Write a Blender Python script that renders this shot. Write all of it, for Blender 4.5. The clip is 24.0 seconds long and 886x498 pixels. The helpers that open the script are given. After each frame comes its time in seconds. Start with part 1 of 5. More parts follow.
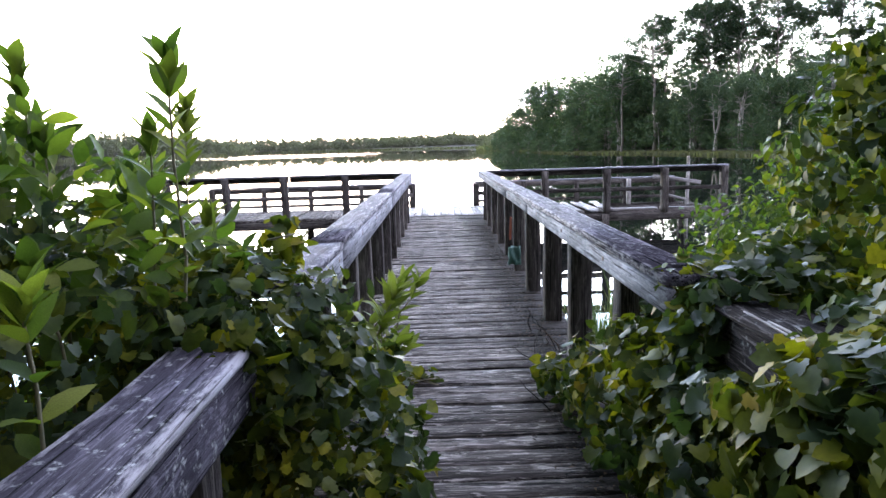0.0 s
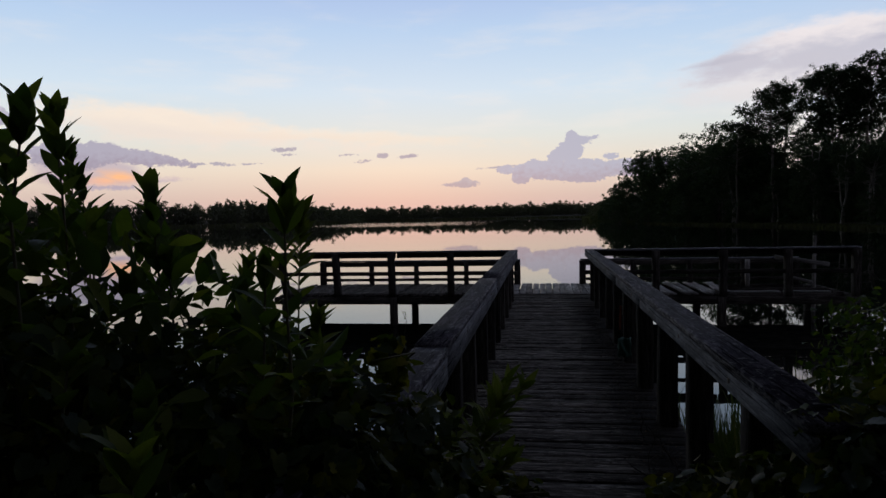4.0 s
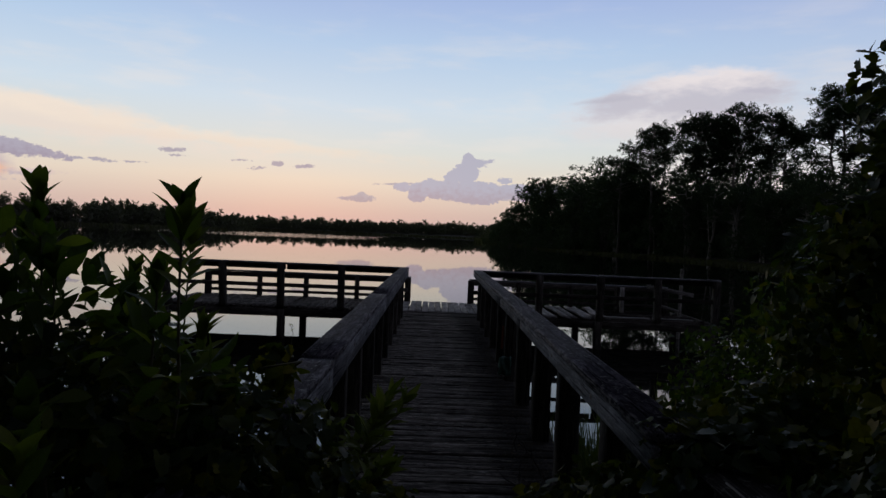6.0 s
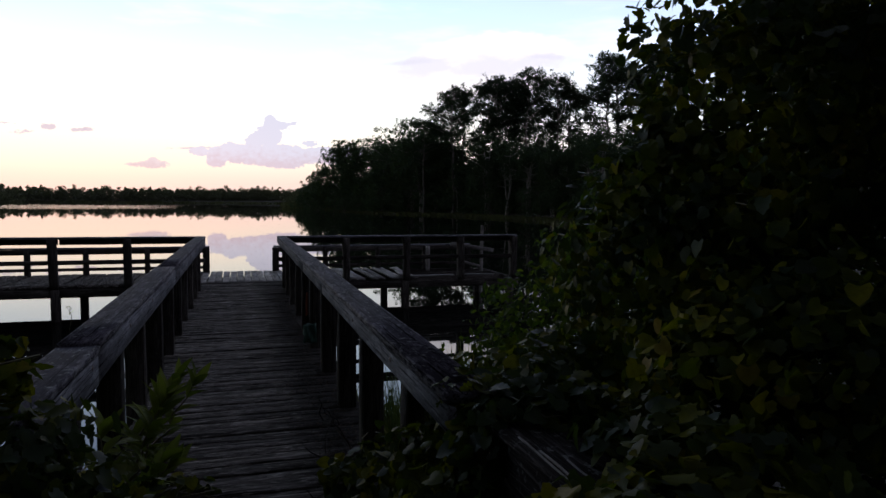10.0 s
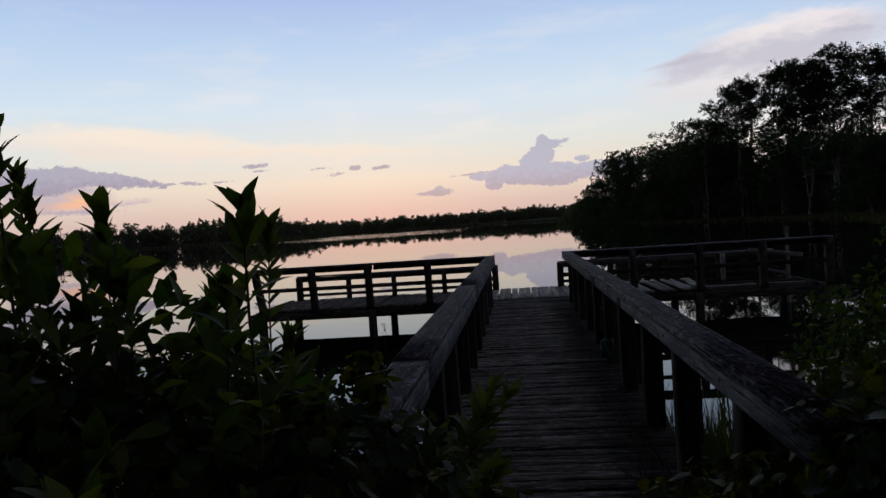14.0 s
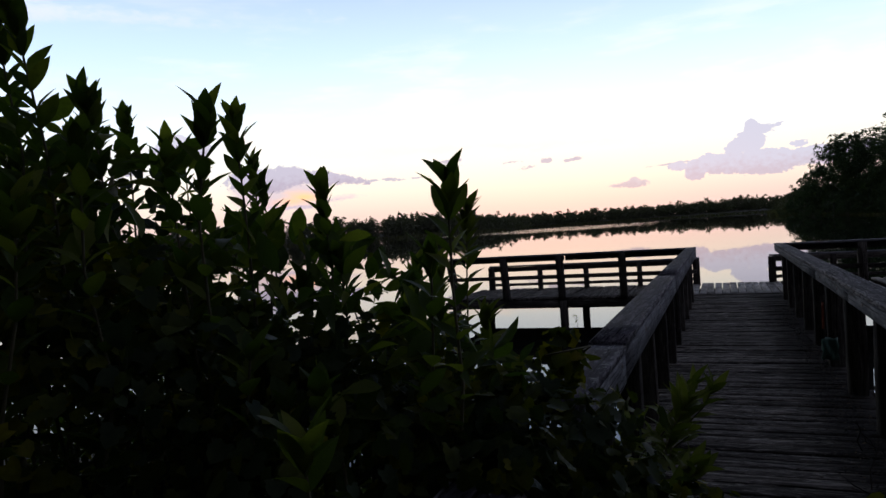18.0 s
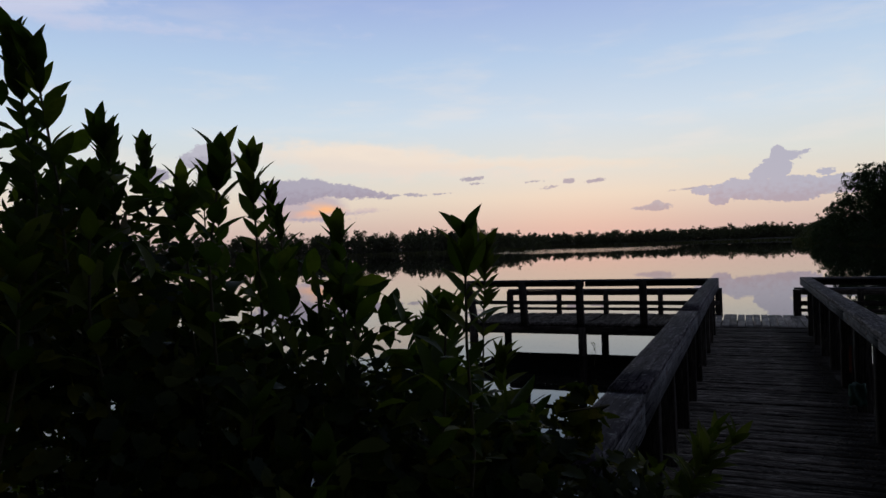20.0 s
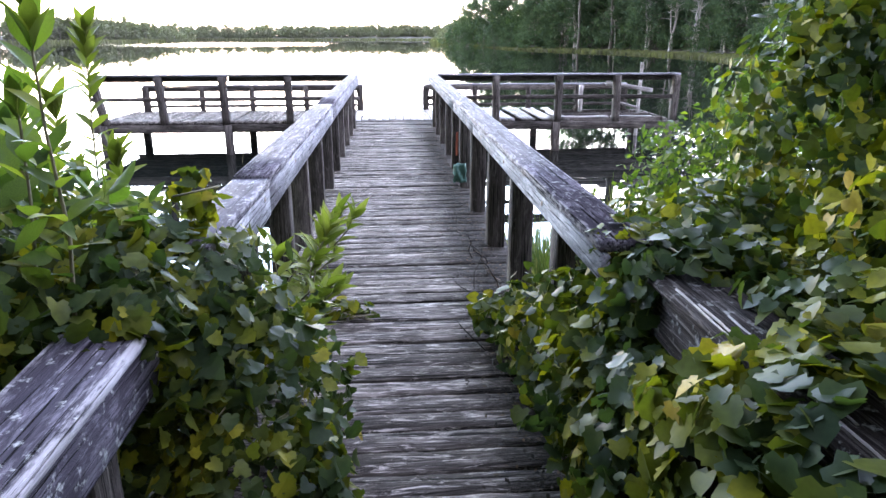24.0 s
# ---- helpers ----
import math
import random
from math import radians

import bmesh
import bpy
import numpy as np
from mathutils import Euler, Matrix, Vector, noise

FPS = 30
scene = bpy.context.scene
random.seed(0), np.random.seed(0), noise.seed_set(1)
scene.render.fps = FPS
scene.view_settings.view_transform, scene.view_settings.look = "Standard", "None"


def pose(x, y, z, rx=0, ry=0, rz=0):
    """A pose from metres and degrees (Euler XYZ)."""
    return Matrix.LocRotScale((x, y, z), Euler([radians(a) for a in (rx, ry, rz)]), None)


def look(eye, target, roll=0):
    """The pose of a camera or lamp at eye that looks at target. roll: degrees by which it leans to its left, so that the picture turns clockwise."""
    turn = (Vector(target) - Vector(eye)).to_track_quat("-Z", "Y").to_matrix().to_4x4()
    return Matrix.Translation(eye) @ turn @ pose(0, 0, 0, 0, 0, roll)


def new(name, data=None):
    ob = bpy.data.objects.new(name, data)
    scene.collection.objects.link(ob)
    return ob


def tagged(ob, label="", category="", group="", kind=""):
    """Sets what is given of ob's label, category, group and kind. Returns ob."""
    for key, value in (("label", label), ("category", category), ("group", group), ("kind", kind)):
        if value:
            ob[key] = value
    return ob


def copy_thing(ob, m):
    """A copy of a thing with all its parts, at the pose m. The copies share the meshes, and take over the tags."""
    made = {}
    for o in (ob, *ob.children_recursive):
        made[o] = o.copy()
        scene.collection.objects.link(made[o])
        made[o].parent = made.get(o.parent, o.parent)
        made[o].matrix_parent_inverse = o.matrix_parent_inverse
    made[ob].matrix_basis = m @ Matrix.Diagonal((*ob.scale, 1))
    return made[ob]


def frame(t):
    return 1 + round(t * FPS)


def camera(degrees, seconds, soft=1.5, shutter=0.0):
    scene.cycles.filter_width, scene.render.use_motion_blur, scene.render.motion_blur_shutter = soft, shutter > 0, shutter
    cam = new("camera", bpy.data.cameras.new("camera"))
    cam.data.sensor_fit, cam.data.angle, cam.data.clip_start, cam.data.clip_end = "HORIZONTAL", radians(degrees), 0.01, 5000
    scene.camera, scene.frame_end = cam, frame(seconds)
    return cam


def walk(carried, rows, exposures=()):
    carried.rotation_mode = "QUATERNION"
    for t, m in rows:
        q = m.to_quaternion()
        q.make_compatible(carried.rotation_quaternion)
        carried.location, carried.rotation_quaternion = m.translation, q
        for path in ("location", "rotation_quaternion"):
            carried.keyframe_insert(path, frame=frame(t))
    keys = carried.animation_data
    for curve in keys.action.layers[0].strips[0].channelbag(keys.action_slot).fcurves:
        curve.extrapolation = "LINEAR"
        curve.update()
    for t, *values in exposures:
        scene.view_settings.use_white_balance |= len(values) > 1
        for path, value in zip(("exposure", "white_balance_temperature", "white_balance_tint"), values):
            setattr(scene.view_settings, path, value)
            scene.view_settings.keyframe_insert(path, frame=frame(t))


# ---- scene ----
cam = camera(66.7, 24.0)
PATH = [
    (0, (-0.199, 0.293, 1.483), (-0.184, 2.27, 1.18), -1.6),
    (0.5, (-0.171, 0.416, 1.535), (-0.302, 2.388, 1.229), -5.4),
    (1, (-0.146, 0.455, 1.551), (-0.252, 2.433, 1.278), -3.5),
    (1.5, (-0.153, 0.449, 1.561), (-0.159, 2.435, 1.323), -2.3),
    (3.5, (-0.246, 0.424, 1.62), (-0.384, 2.406, 1.388), -3.1),
    (4, (-0.221, 0.396, 1.668), (-0.507, 2.373, 1.573), -1.1),
    (4.5, (-0.205, 0.372, 1.673), (-0.374, 2.364, 1.617), -0.4),
    (5, (-0.199, 0.376, 1.66), (-0.335, 2.371, 1.596), 0.8),
    (5.5, (-0.209, 0.317, 1.676), (-0.273, 2.315, 1.609), 0.5),
    (6, (-0.201, 0.246, 1.678), (-0.171, 2.246, 1.635), 2.4),
    (6.5, (-0.206, 0.245, 1.675), (-0.27, 2.244, 1.639), 1.0),
    (7, (-0.195, 0.299, 1.667), (-0.212, 2.299, 1.633), 1.2),
    (7.5, (-0.172, 0.305, 1.672), (-0.132, 2.304, 1.638), 0.1),
    (8, (-0.108, 0.342, 1.687), (0.207, 2.317, 1.693), 1.0),
    (8.5, (-0.074, 0.369, 1.692), (0.509, 2.283, 1.669), 0.2),
    (9, (-0.09, 0.423, 1.689), (0.532, 2.323, 1.662), 1.5),
    (9.5, (-0.086, 0.431, 1.677), (0.509, 2.338, 1.579), 0.6),
    (11.5, (-0.105, 0.462, 1.646), (0.441, 2.378, 1.469), 0.9),
    (12, (-0.161, 0.492, 1.65), (0.11, 2.461, 1.43), -0.9),
    (12.5, (-0.189, 0.49, 1.64), (-0.095, 2.474, 1.408), -0.9),
    (13, (-0.204, 0.508, 1.646), (-0.281, 2.499, 1.473), -3.3),
    (13.5, (-0.21, 0.526, 1.646), (-0.331, 2.517, 1.504), -2.7),
    (14, (-0.229, 0.515, 1.66), (-0.446, 2.502, 1.588), -3.8),
    (14.5, (-0.295, 0.498, 1.647), (-0.727, 2.449, 1.568), -3.4),
    (15, (-0.321, 0.493, 1.638), (-0.72, 2.449, 1.51), -2.7),
    (15.5, (-0.31, 0.466, 1.611), (-0.835, 2.39, 1.462), -2.8),
    (16, (-0.319, 0.376, 1.541), (-1.306, 2.084, 1.212), -5.1),
    (16.5, (-0.261, 0.372, 1.534), (-1.002, 2.213, 1.287), -3.2),
    (17, (-0.215, 0.373, 1.531), (-0.802, 2.27, 1.292), -3.1),
    (17.5, (-0.227, 0.429, 1.561), (-0.864, 2.322, 1.442), -3.4),
    (19.5, (-0.32, 0.603, 1.694), (-1.371, 2.305, 1.689), -3.4),
    (20, (-0.267, 0.57, 1.704), (-1.079, 2.398, 1.701), -1.9),
    (20.5, (-0.19, 0.57, 1.714), (-0.519, 2.543, 1.683), -1.0),
    (21, (-0.134, 0.46, 1.737), (-0.197, 2.458, 1.684), 0.6),
    (21.5, (-0.165, 0.542, 1.704), (-0.141, 2.537, 1.56), 0.4),
    (22, (-0.158, 0.531, 1.706), (-0.094, 2.502, 1.373), -2.0),
    (22.5, (-0.116, 0.515, 1.692), (0.076, 2.455, 1.244), -0.9),
    (23, (-0.094, 0.506, 1.666), (0.148, 2.413, 1.115), -0.4),
    (23.5, (-0.095, 0.497, 1.646), (0.12, 2.382, 1.015), 0.4),
    (24, (-0.104, 0.483, 1.661), (0.046, 2.384, 1.06), 0.0),
]
EXPOSURES = [(0.0, 4.95), (0.4, 3.2), (0.8, 2.35), (1.2, 1.85), (1.5, 1.6), (3.5, 0.4), (4.0, 0.0), (5.0, -0.1), (7.0, -0.1), (8.0, -0.08), (9.0, 0.1), (9.5, 0.4),
             (11.5, 1.0), (12.0, 1.02), (12.6, 0.88), (13.0, 0.55), (13.5, 0.2), (14.0, 0.0), (15.0, -0.1), (15.7, 0.05), (16.2, 1.1), (16.6, 1.5), (17.0, 1.65),
             (17.5, 1.1), (19.5, 0.0), (20.0, -0.1), (21.0, -0.15), (21.6, -0.05), (22.0, 0.27), (22.3, 1.1), (22.6, 2.4), (23.0, 3.8), (23.5, 4.9), (24.0, 5.5)]
walk(cam, [(t, look(eye, target, roll)) for t, eye, target, roll in PATH], EXPOSURES)

# ---- sky and light ----
SUNSET = -12.0          # azimuth of the afterglow, degrees clockwise from +y


def sky_nodes():
    """Dusk sky: a low NISHITA sky, the afterglow by height, and a few clouds."""
    world = bpy.data.worlds.new("dusk_sky")
    scene.world = world
    world.use_nodes = True
    nt = world.node_tree
    nt.nodes.clear()
    N, L = nt.nodes.new, nt.links.new

    def math_node(op, a, b=None, c=None, clamp=False):
        n = N("ShaderNodeMath")
        n.operation, n.use_clamp = op, clamp
        for i, v in enumerate((a, b, c)):
            if v is None:
                continue
            if isinstance(v, (int, float)):
                n.inputs[i].default_value = v
            else:
                L(v, n.inputs[i])
        return n.outputs[0]

    def mix(fac, a, b):
        n = N("ShaderNodeMix")
        n.data_type = "RGBA"
        for sock, v in ((n.inputs[0], fac), (n.inputs[6], a), (n.inputs[7], b)):
            if isinstance(v, tuple):
                sock.default_value = (*v, 1)
            elif isinstance(v, (int, float)):
                sock.default_value = v
            else:
                L(v, sock)
        return n.outputs[2]

    def smooth(v, lo, hi):
        n = N("ShaderNodeMapRange")
        n.interpolation_type = "SMOOTHSTEP"
        L(v, n.inputs[0])
        n.inputs[1].default_value, n.inputs[2].default_value = lo, hi
        return n.outputs[0]

    co = N("ShaderNodeTexCoord")
    sep = N("ShaderNodeSeparateXYZ")
    L(co.outputs["Generated"], sep.inputs[0])
    X, Y, Z = sep.outputs
    el = math_node("MULTIPLY", math_node("ARCSINE", Z), 57.2958)
    az = math_node("MULTIPLY", math_node("ARCTAN2", X, Y), 57.2958)
    # the afterglow by height
    ramp = N("ShaderNodeValToRGB")
    L(math_node("DIVIDE", el, 90.0, clamp=True), ramp.inputs[0])
    stops = [(0.0, (0.57, 0.42, 0.41)), (0.018, (0.66, 0.51, 0.46)), (0.045, (0.80, 0.70, 0.59)), (0.075, (0.735, 0.76, 0.73)), (0.115, (0.645, 0.76, 0.87)),
             (0.17, (0.485, 0.64, 0.86)), (0.225, (0.37, 0.48, 0.79)), (0.30, (0.10, 0.125, 0.19)), (0.42, (0.024, 0.029, 0.040)), (1.0, (0.0065, 0.0075, 0.010))]
    ramp.color_ramp.elements[0].position, ramp.color_ramp.elements[0].color = stops[0][0], (*stops[0][1], 1)
    ramp.color_ramp.elements[1].position, ramp.color_ramp.elements[1].color = stops[-1][0], (*stops[-1][1], 1)
    for p, c in stops[1:-1]:
        e = ramp.color_ramp.elements.new(p)
        e.color = (*c, 1)
    colour = ramp.outputs[0]
    # the side away from the sunset is darker and bluer
    turn = math_node("COSINE", math_node("MULTIPLY", math_node("SUBTRACT", az, SUNSET), 0.0174533))
    away = smooth(turn, 0.62, -0.05)
    colour = mix(away, colour, (0.0095, 0.0098, 0.0115))
    # warm towards the sunset, lavender to its sides
    side = math_node("MULTIPLY", smooth(math_node("SUBTRACT", az, 0.0), 8.0, 40.0), 0.30)
    colour = mix(side, colour, (0.46, 0.47, 0.68))

    def noise_of(scale, detail=6.0, rough=0.55, stretch=2.2):
        mp = N("ShaderNodeMapping")
        L(co.outputs["Generated"], mp.inputs[0])
        mp.inputs["Scale"].default_value = (1, 1, stretch)
        n = N("ShaderNodeTexNoise")
        L(mp.outputs[0], n.inputs["Vector"])
        n.inputs["Scale"].default_value, n.inputs["Detail"].default_value, n.inputs["Roughness"].default_value = scale, detail, rough
        return n.outputs["Fac"]

    puff, fine, streak = noise_of(46.0, 6.0, 0.62, 1.5), noise_of(120.0, 4.0, 0.6, 1.4), noise_of(5.0, 8.0, 0.55, 5.0)
    small, billow = noise_of(190.0, 5.0, 0.62, 1.6), noise_of(22.0, 7.0, 0.6, 2.6)
    # thin high wisps
    veil = math_node("MULTIPLY", smooth(streak, 0.50, 0.72), math_node("MULTIPLY", smooth(el, 3.0, 8.0), smooth(el, 24.0, 12.0)))
    colour = mix(math_node("MULTIPLY", veil, 0.30), colour, (0.93, 0.83, 0.76))
    grey, shade = (0.52, 0.51, 0.60), (0.37, 0.355, 0.45)
    cream, dusk = (0.97, 0.81, 0.67), (0.40, 0.36, 0.48)
    white = (0.88, 0.80, 0.80)

    def cloud(blobs, soft, rag, lit, dark, rough_by, low, high, flat=None, opacity=1.0):
        """One cloud: overlapping lumps (azimuth, height, half width, half height, tilt) under one ragged outline, paler from low to high."""
        nonlocal colour
        whole = None
        for a, e, w, h, tilt in blobs:
            ax, ay = math_node("SUBTRACT", az, a), math_node("SUBTRACT", el, e)
            c, q = math.cos(radians(tilt)), math.sin(radians(tilt))
            dx = math_node("ADD", math_node("MULTIPLY", ax, c / w), math_node("MULTIPLY", ay, q / w))
            dy = math_node("ADD", math_node("MULTIPLY", ax, -q / h), math_node("MULTIPLY", ay, c / h))
            d = math_node("SUBTRACT", math_node("SQRT", math_node("ADD", math_node("MULTIPLY", dx, dx), math_node("MULTIPLY", dy, dy))), 1.0)
            d = math_node("MULTIPLY", d, min(w, h, 1.2))
            whole = d if whole is None else math_node("MINIMUM", whole, d)
        for source, share in rough_by:
            whole = math_node("ADD", whole, math_node("MULTIPLY", math_node("SUBTRACT", source, 0.5), rag * share))
        mask = smooth(whole, soft * 0.5, -soft * 0.5)
        if flat is not None:
            mask = math_node("MULTIPLY", mask, smooth(math_node("ADD", el, math_node("MULTIPLY", math_node("SUBTRACT", fine, 0.5), 0.7)), flat - 0.1, flat + 0.1))
        if opacity < 1.0:
            mask = math_node("MULTIPLY", mask, opacity)
        body = smooth(math_node("ADD", el, math_node("MULTIPLY", math_node("SUBTRACT", fine if soft < 0.3 else billow, 0.5), (high - low) * 1.6)), low, high)
        colour = mix(mask, colour, mix(body, dark, lit))

    crisp, loose = [(puff, 1.0), (small, 0.8)], [(billow, 1.0), (streak, 0.8)]
    # pale veils high over the glow
    cloud([(-30.5, 7.6, 8.0, 1.2, -4), (-24.5, 7.0, 6.0, 0.5, -5)], 1.4, 2.2, cream, (0.86, 0.74, 0.66), loose, 6.8, 8.6, None, 0.8)
    cloud([(-16.0, 6.9, 9.0, 0.35, -3)], 0.7, 1.4, (0.92, 0.80, 0.68), (0.88, 0.75, 0.63), loose, 6.5, 7.5, None, 0.6)
    cloud([(-58.0, 17.9, 7.0, 1.0, 8), (-55.0, 17.5, 8.0, 0.3, 0)], 1.2, 2.4, (0.72, 0.72, 0.86), (0.62, 0.64, 0.82), loose, 16.5, 19.0, None, 0.7)
    # the broad cloud above the pines
    cloud([(16.5, 9.3, 5.0, 1.0, 4), (20.0, 10.2, 8.0, 1.3, 0)], 1.6, 2.0, (0.86, 0.77, 0.76), (0.80, 0.73, 0.73), loose, 8.5, 10.5, None, 0.7)
    cloud([(22.0, 11.6, 6.2, 1.6, 2), (16.0, 11.3, 3.6, 1.0, 12), (19.5, 12.6, 4.2, 0.9, 8), (24.0, 12.7, 3.2, 0.9, -8)], 1.0, 1.7, white, (0.57, 0.55, 0.63), loose, 11.3, 13.4, None, 0.92)
    cloud([(13.5, 11.4, 1.5, 0.12, 6)], 0.3, 0.5, (0.52, 0.51, 0.60), (0.50, 0.49, 0.58), loose, 11.0, 12.0, None, 0.6)
    cloud([(25.3, 11.9, 1.4, 0.16, -4)], 0.35, 0.5, (0.52, 0.50, 0.60), (0.50, 0.48, 0.58), loose, 11.0, 12.0, None, 0.6)
    # the cloud bank towards the sunset, lit orange below
    cloud([(-36.8, 4.0, 2.6, 1.3, 0), (-34.0, 3.7, 1.9, 1.0, 0)], 0.7, 0.9, (0.52, 0.44, 0.51), (0.55, 0.42, 0.45), loose, 2.6, 4.4, None, 0.85)
    cloud([(-33.7, 3.5, 1.2, 0.42, -4), (-34.6, 3.2, 1.1, 0.35, 0)], 0.7, 0.7, (1.0, 0.52, 0.26), (0.86, 0.48, 0.36), loose, 2.8, 3.8, None, 1.0)
    cloud([(-34.8, 2.72, 2.0, 0.16, 0)], 0.2, 0.5, dusk, dusk, crisp, 2.5, 3.0, None, 0.8)
    cloud([(-37.0, 5.0, 2.8, 1.0, 0), (-34.9, 5.25, 1.9, 0.85, 0), (-32.4, 5.05, 2.4, 0.62, -7), (-30.2, 4.80, 1.9, 0.30, -10)], 0.16, 0.75, (0.42, 0.40, 0.50), (0.36, 0.32, 0.415), crisp, 4.0, 5.6)
    cloud([(-43.2, 8.3, 0.9, 0.6, 0), (-43.6, 7.6, 1.6, 0.7, 0), (-41.4, 7.7, 0.7, 0.7, 0), (-47.0, 6.4, 1.2, 0.7, 0)], 0.16, 0.7, grey, shade, crisp, 6.8, 8.4)
    cloud([(-30.6, 3.3, 1.3, 0.20, 4)], 0.3, 0.6, (0.66, 0.54, 0.54), dusk, crisp, 3.0, 3.5)
    # the heaped cloud over the point
    cloud([(-3.0, 4.12, 1.5, 0.06, 3)], 0.12, 0.3, shade, shade, crisp, 3.0, 5.0)
    cloud([(0.8, 3.75, 2.0, 0.85, 4), (3.6, 3.62, 2.8, 1.0, 0), (6.8, 3.75, 2.6, 0.72, 0), (9.4, 3.9, 2.0, 0.55, 0), (-1.5, 3.45, 0.85, 0.85, -14), (-0.6, 4.15, 0.7, 0.5, 20), (-2.7, 3.85, 0.8, 0.36, 0),
           (1.7, 5.05, 1.35, 0.62, 38), (2.75, 5.3, 0.9, 0.85, 0), (2.75, 6.1, 0.55, 0.75, 10), (3.5, 6.05, 0.95, 0.32, 4), (4.5, 6.28, 0.32, 0.16, 20), (5.9, 4.72, 0.55, 0.26, 10)],
          0.08, 0.62, (0.46, 0.465, 0.57), (0.42, 0.375, 0.455), crisp, 2.7, 4.4, 2.5)
    cloud([(-6.2, 2.75, 1.1, 0.30, 0), (-6.2, 3.05, 0.35, 0.25, 0), (-7.6, 2.7, 0.7, 0.13, 0)], 0.10, 0.36, (0.45, 0.43, 0.49), (0.40, 0.36, 0.42), crisp, 2.4, 3.2)
    # loose scraps
    for a, e, w, h in ((-21.6, 5.75, 0.55, 0.20), (-20.8, 5.80, 0.5, 0.16), (-21.0, 5.35, 0.4, 0.08), (-13.2, 5.25, 0.5, 0.22), (-11.3, 5.12, 0.5, 0.16), (-10.6, 5.2, 0.35, 0.15), (-16.2, 5.35, 0.5, 0.06),
                       (-14.6, 4.85, 0.35, 0.09), (-15.2, 4.7, 0.3, 0.06), (-28.0, 4.55, 0.6, 0.10), (-26.6, 4.62, 0.6, 0.12), (-25.6, 4.5, 0.5, 0.07), (-24.0, 4.6, 0.5, 0.06)):
        cloud([(a, e, w, h, 2)], 0.09, 0.42, shade, shade, [(small, 1.0)], 4.0, 6.0, None, 0.9)
    # below the horizon: dim
    colour = mix(smooth(el, -0.3, -1.5), colour, (0.05, 0.05, 0.06))
    sky = N("ShaderNodeTexSky")
    sky.sky_type, sky.sun_disc = "NISHITA", False
    sky.sun_elevation, sky.sun_rotation = radians(1.0), radians(SUNSET)
    glow, base, total = N("ShaderNodeBackground"), N("ShaderNodeBackground"), N("ShaderNodeAddShader")
    L(colour, glow.inputs[0])
    glow.inputs[1].default_value = 1.0
    L(sky.outputs[0], base.inputs[0])
    base.inputs[1].default_value = 0.008
    L(glow.outputs[0], total.inputs[0])
    L(base.outputs[0], total.inputs[1])
    out = N("ShaderNodeOutputWorld")
    L(total.outputs[0], out.inputs[0])


sky_nodes()


# ---- materials ----
def material(name):
    m = bpy.data.materials.new(name)
    m.use_nodes = True
    nt = m.node_tree
    nt.nodes.clear()
    out = nt.nodes.new("ShaderNodeOutputMaterial")
    bsdf = nt.nodes.new("ShaderNodeBsdfPrincipled")
    nt.links.new(bsdf.outputs[0], out.inputs[0])
    return m, nt, bsdf, out


def ramp_node(nt, fac, stops):
    n = nt.nodes.new("ShaderNodeValToRGB")
    nt.links.new(fac, n.inputs[0])
    els = n.color_ramp.elements
    els[0].position, els[0].color = stops[0][0], (*stops[0][1], 1)
    els[1].position, els[1].color = stops[-1][0], (*stops[-1][1], 1)
    for p, c in stops[1:-1]:
        els.new(p).color = (*c, 1)
    return n.outputs[0]


def noise_node(nt, scale, detail=4.0, rough=0.55, stretch=(1, 1, 1), coords="Object", distort=0.0):
    co = nt.nodes.new("ShaderNodeTexCoord")
    mp = nt.nodes.new("ShaderNodeMapping")
    nt.links.new(co.outputs[coords], mp.inputs[0])
    mp.inputs["Scale"].default_value = stretch
    n = nt.nodes.new("ShaderNodeTexNoise")
    nt.links.new(mp.outputs[0], n.inputs["Vector"])
    n.inputs["Scale"].default_value, n.inputs["Detail"].default_value = scale, detail
    n.inputs["Roughness"].default_value, n.inputs["Distortion"].default_value = rough, distort
    return n.outputs["Fac"], mp


def mix_node(nt, fac, a, b, mode="MIX"):
    n = nt.nodes.new("ShaderNodeMix")
    n.data_type, n.blend_type = "RGBA", mode
    for sock, v in ((n.inputs[0], fac), (n.inputs[6], a), (n.inputs[7], b)):
        if isinstance(v, tuple):
            sock.default_value = (*v, 1)
        elif isinstance(v, (int, float)):
            sock.default_value = v
        else:
            nt.links.new(v, sock)
    return n.outputs[2]


def bump_node(nt, bsdf, height, strength, distance):
    n = nt.nodes.new("ShaderNodeBump")
    n.inputs["Strength"].default_value, n.inputs["Distance"].default_value = strength, distance
    nt.links.new(height, n.inputs["Height"])
    nt.links.new(n.outputs[0], bsdf.inputs["Normal"])


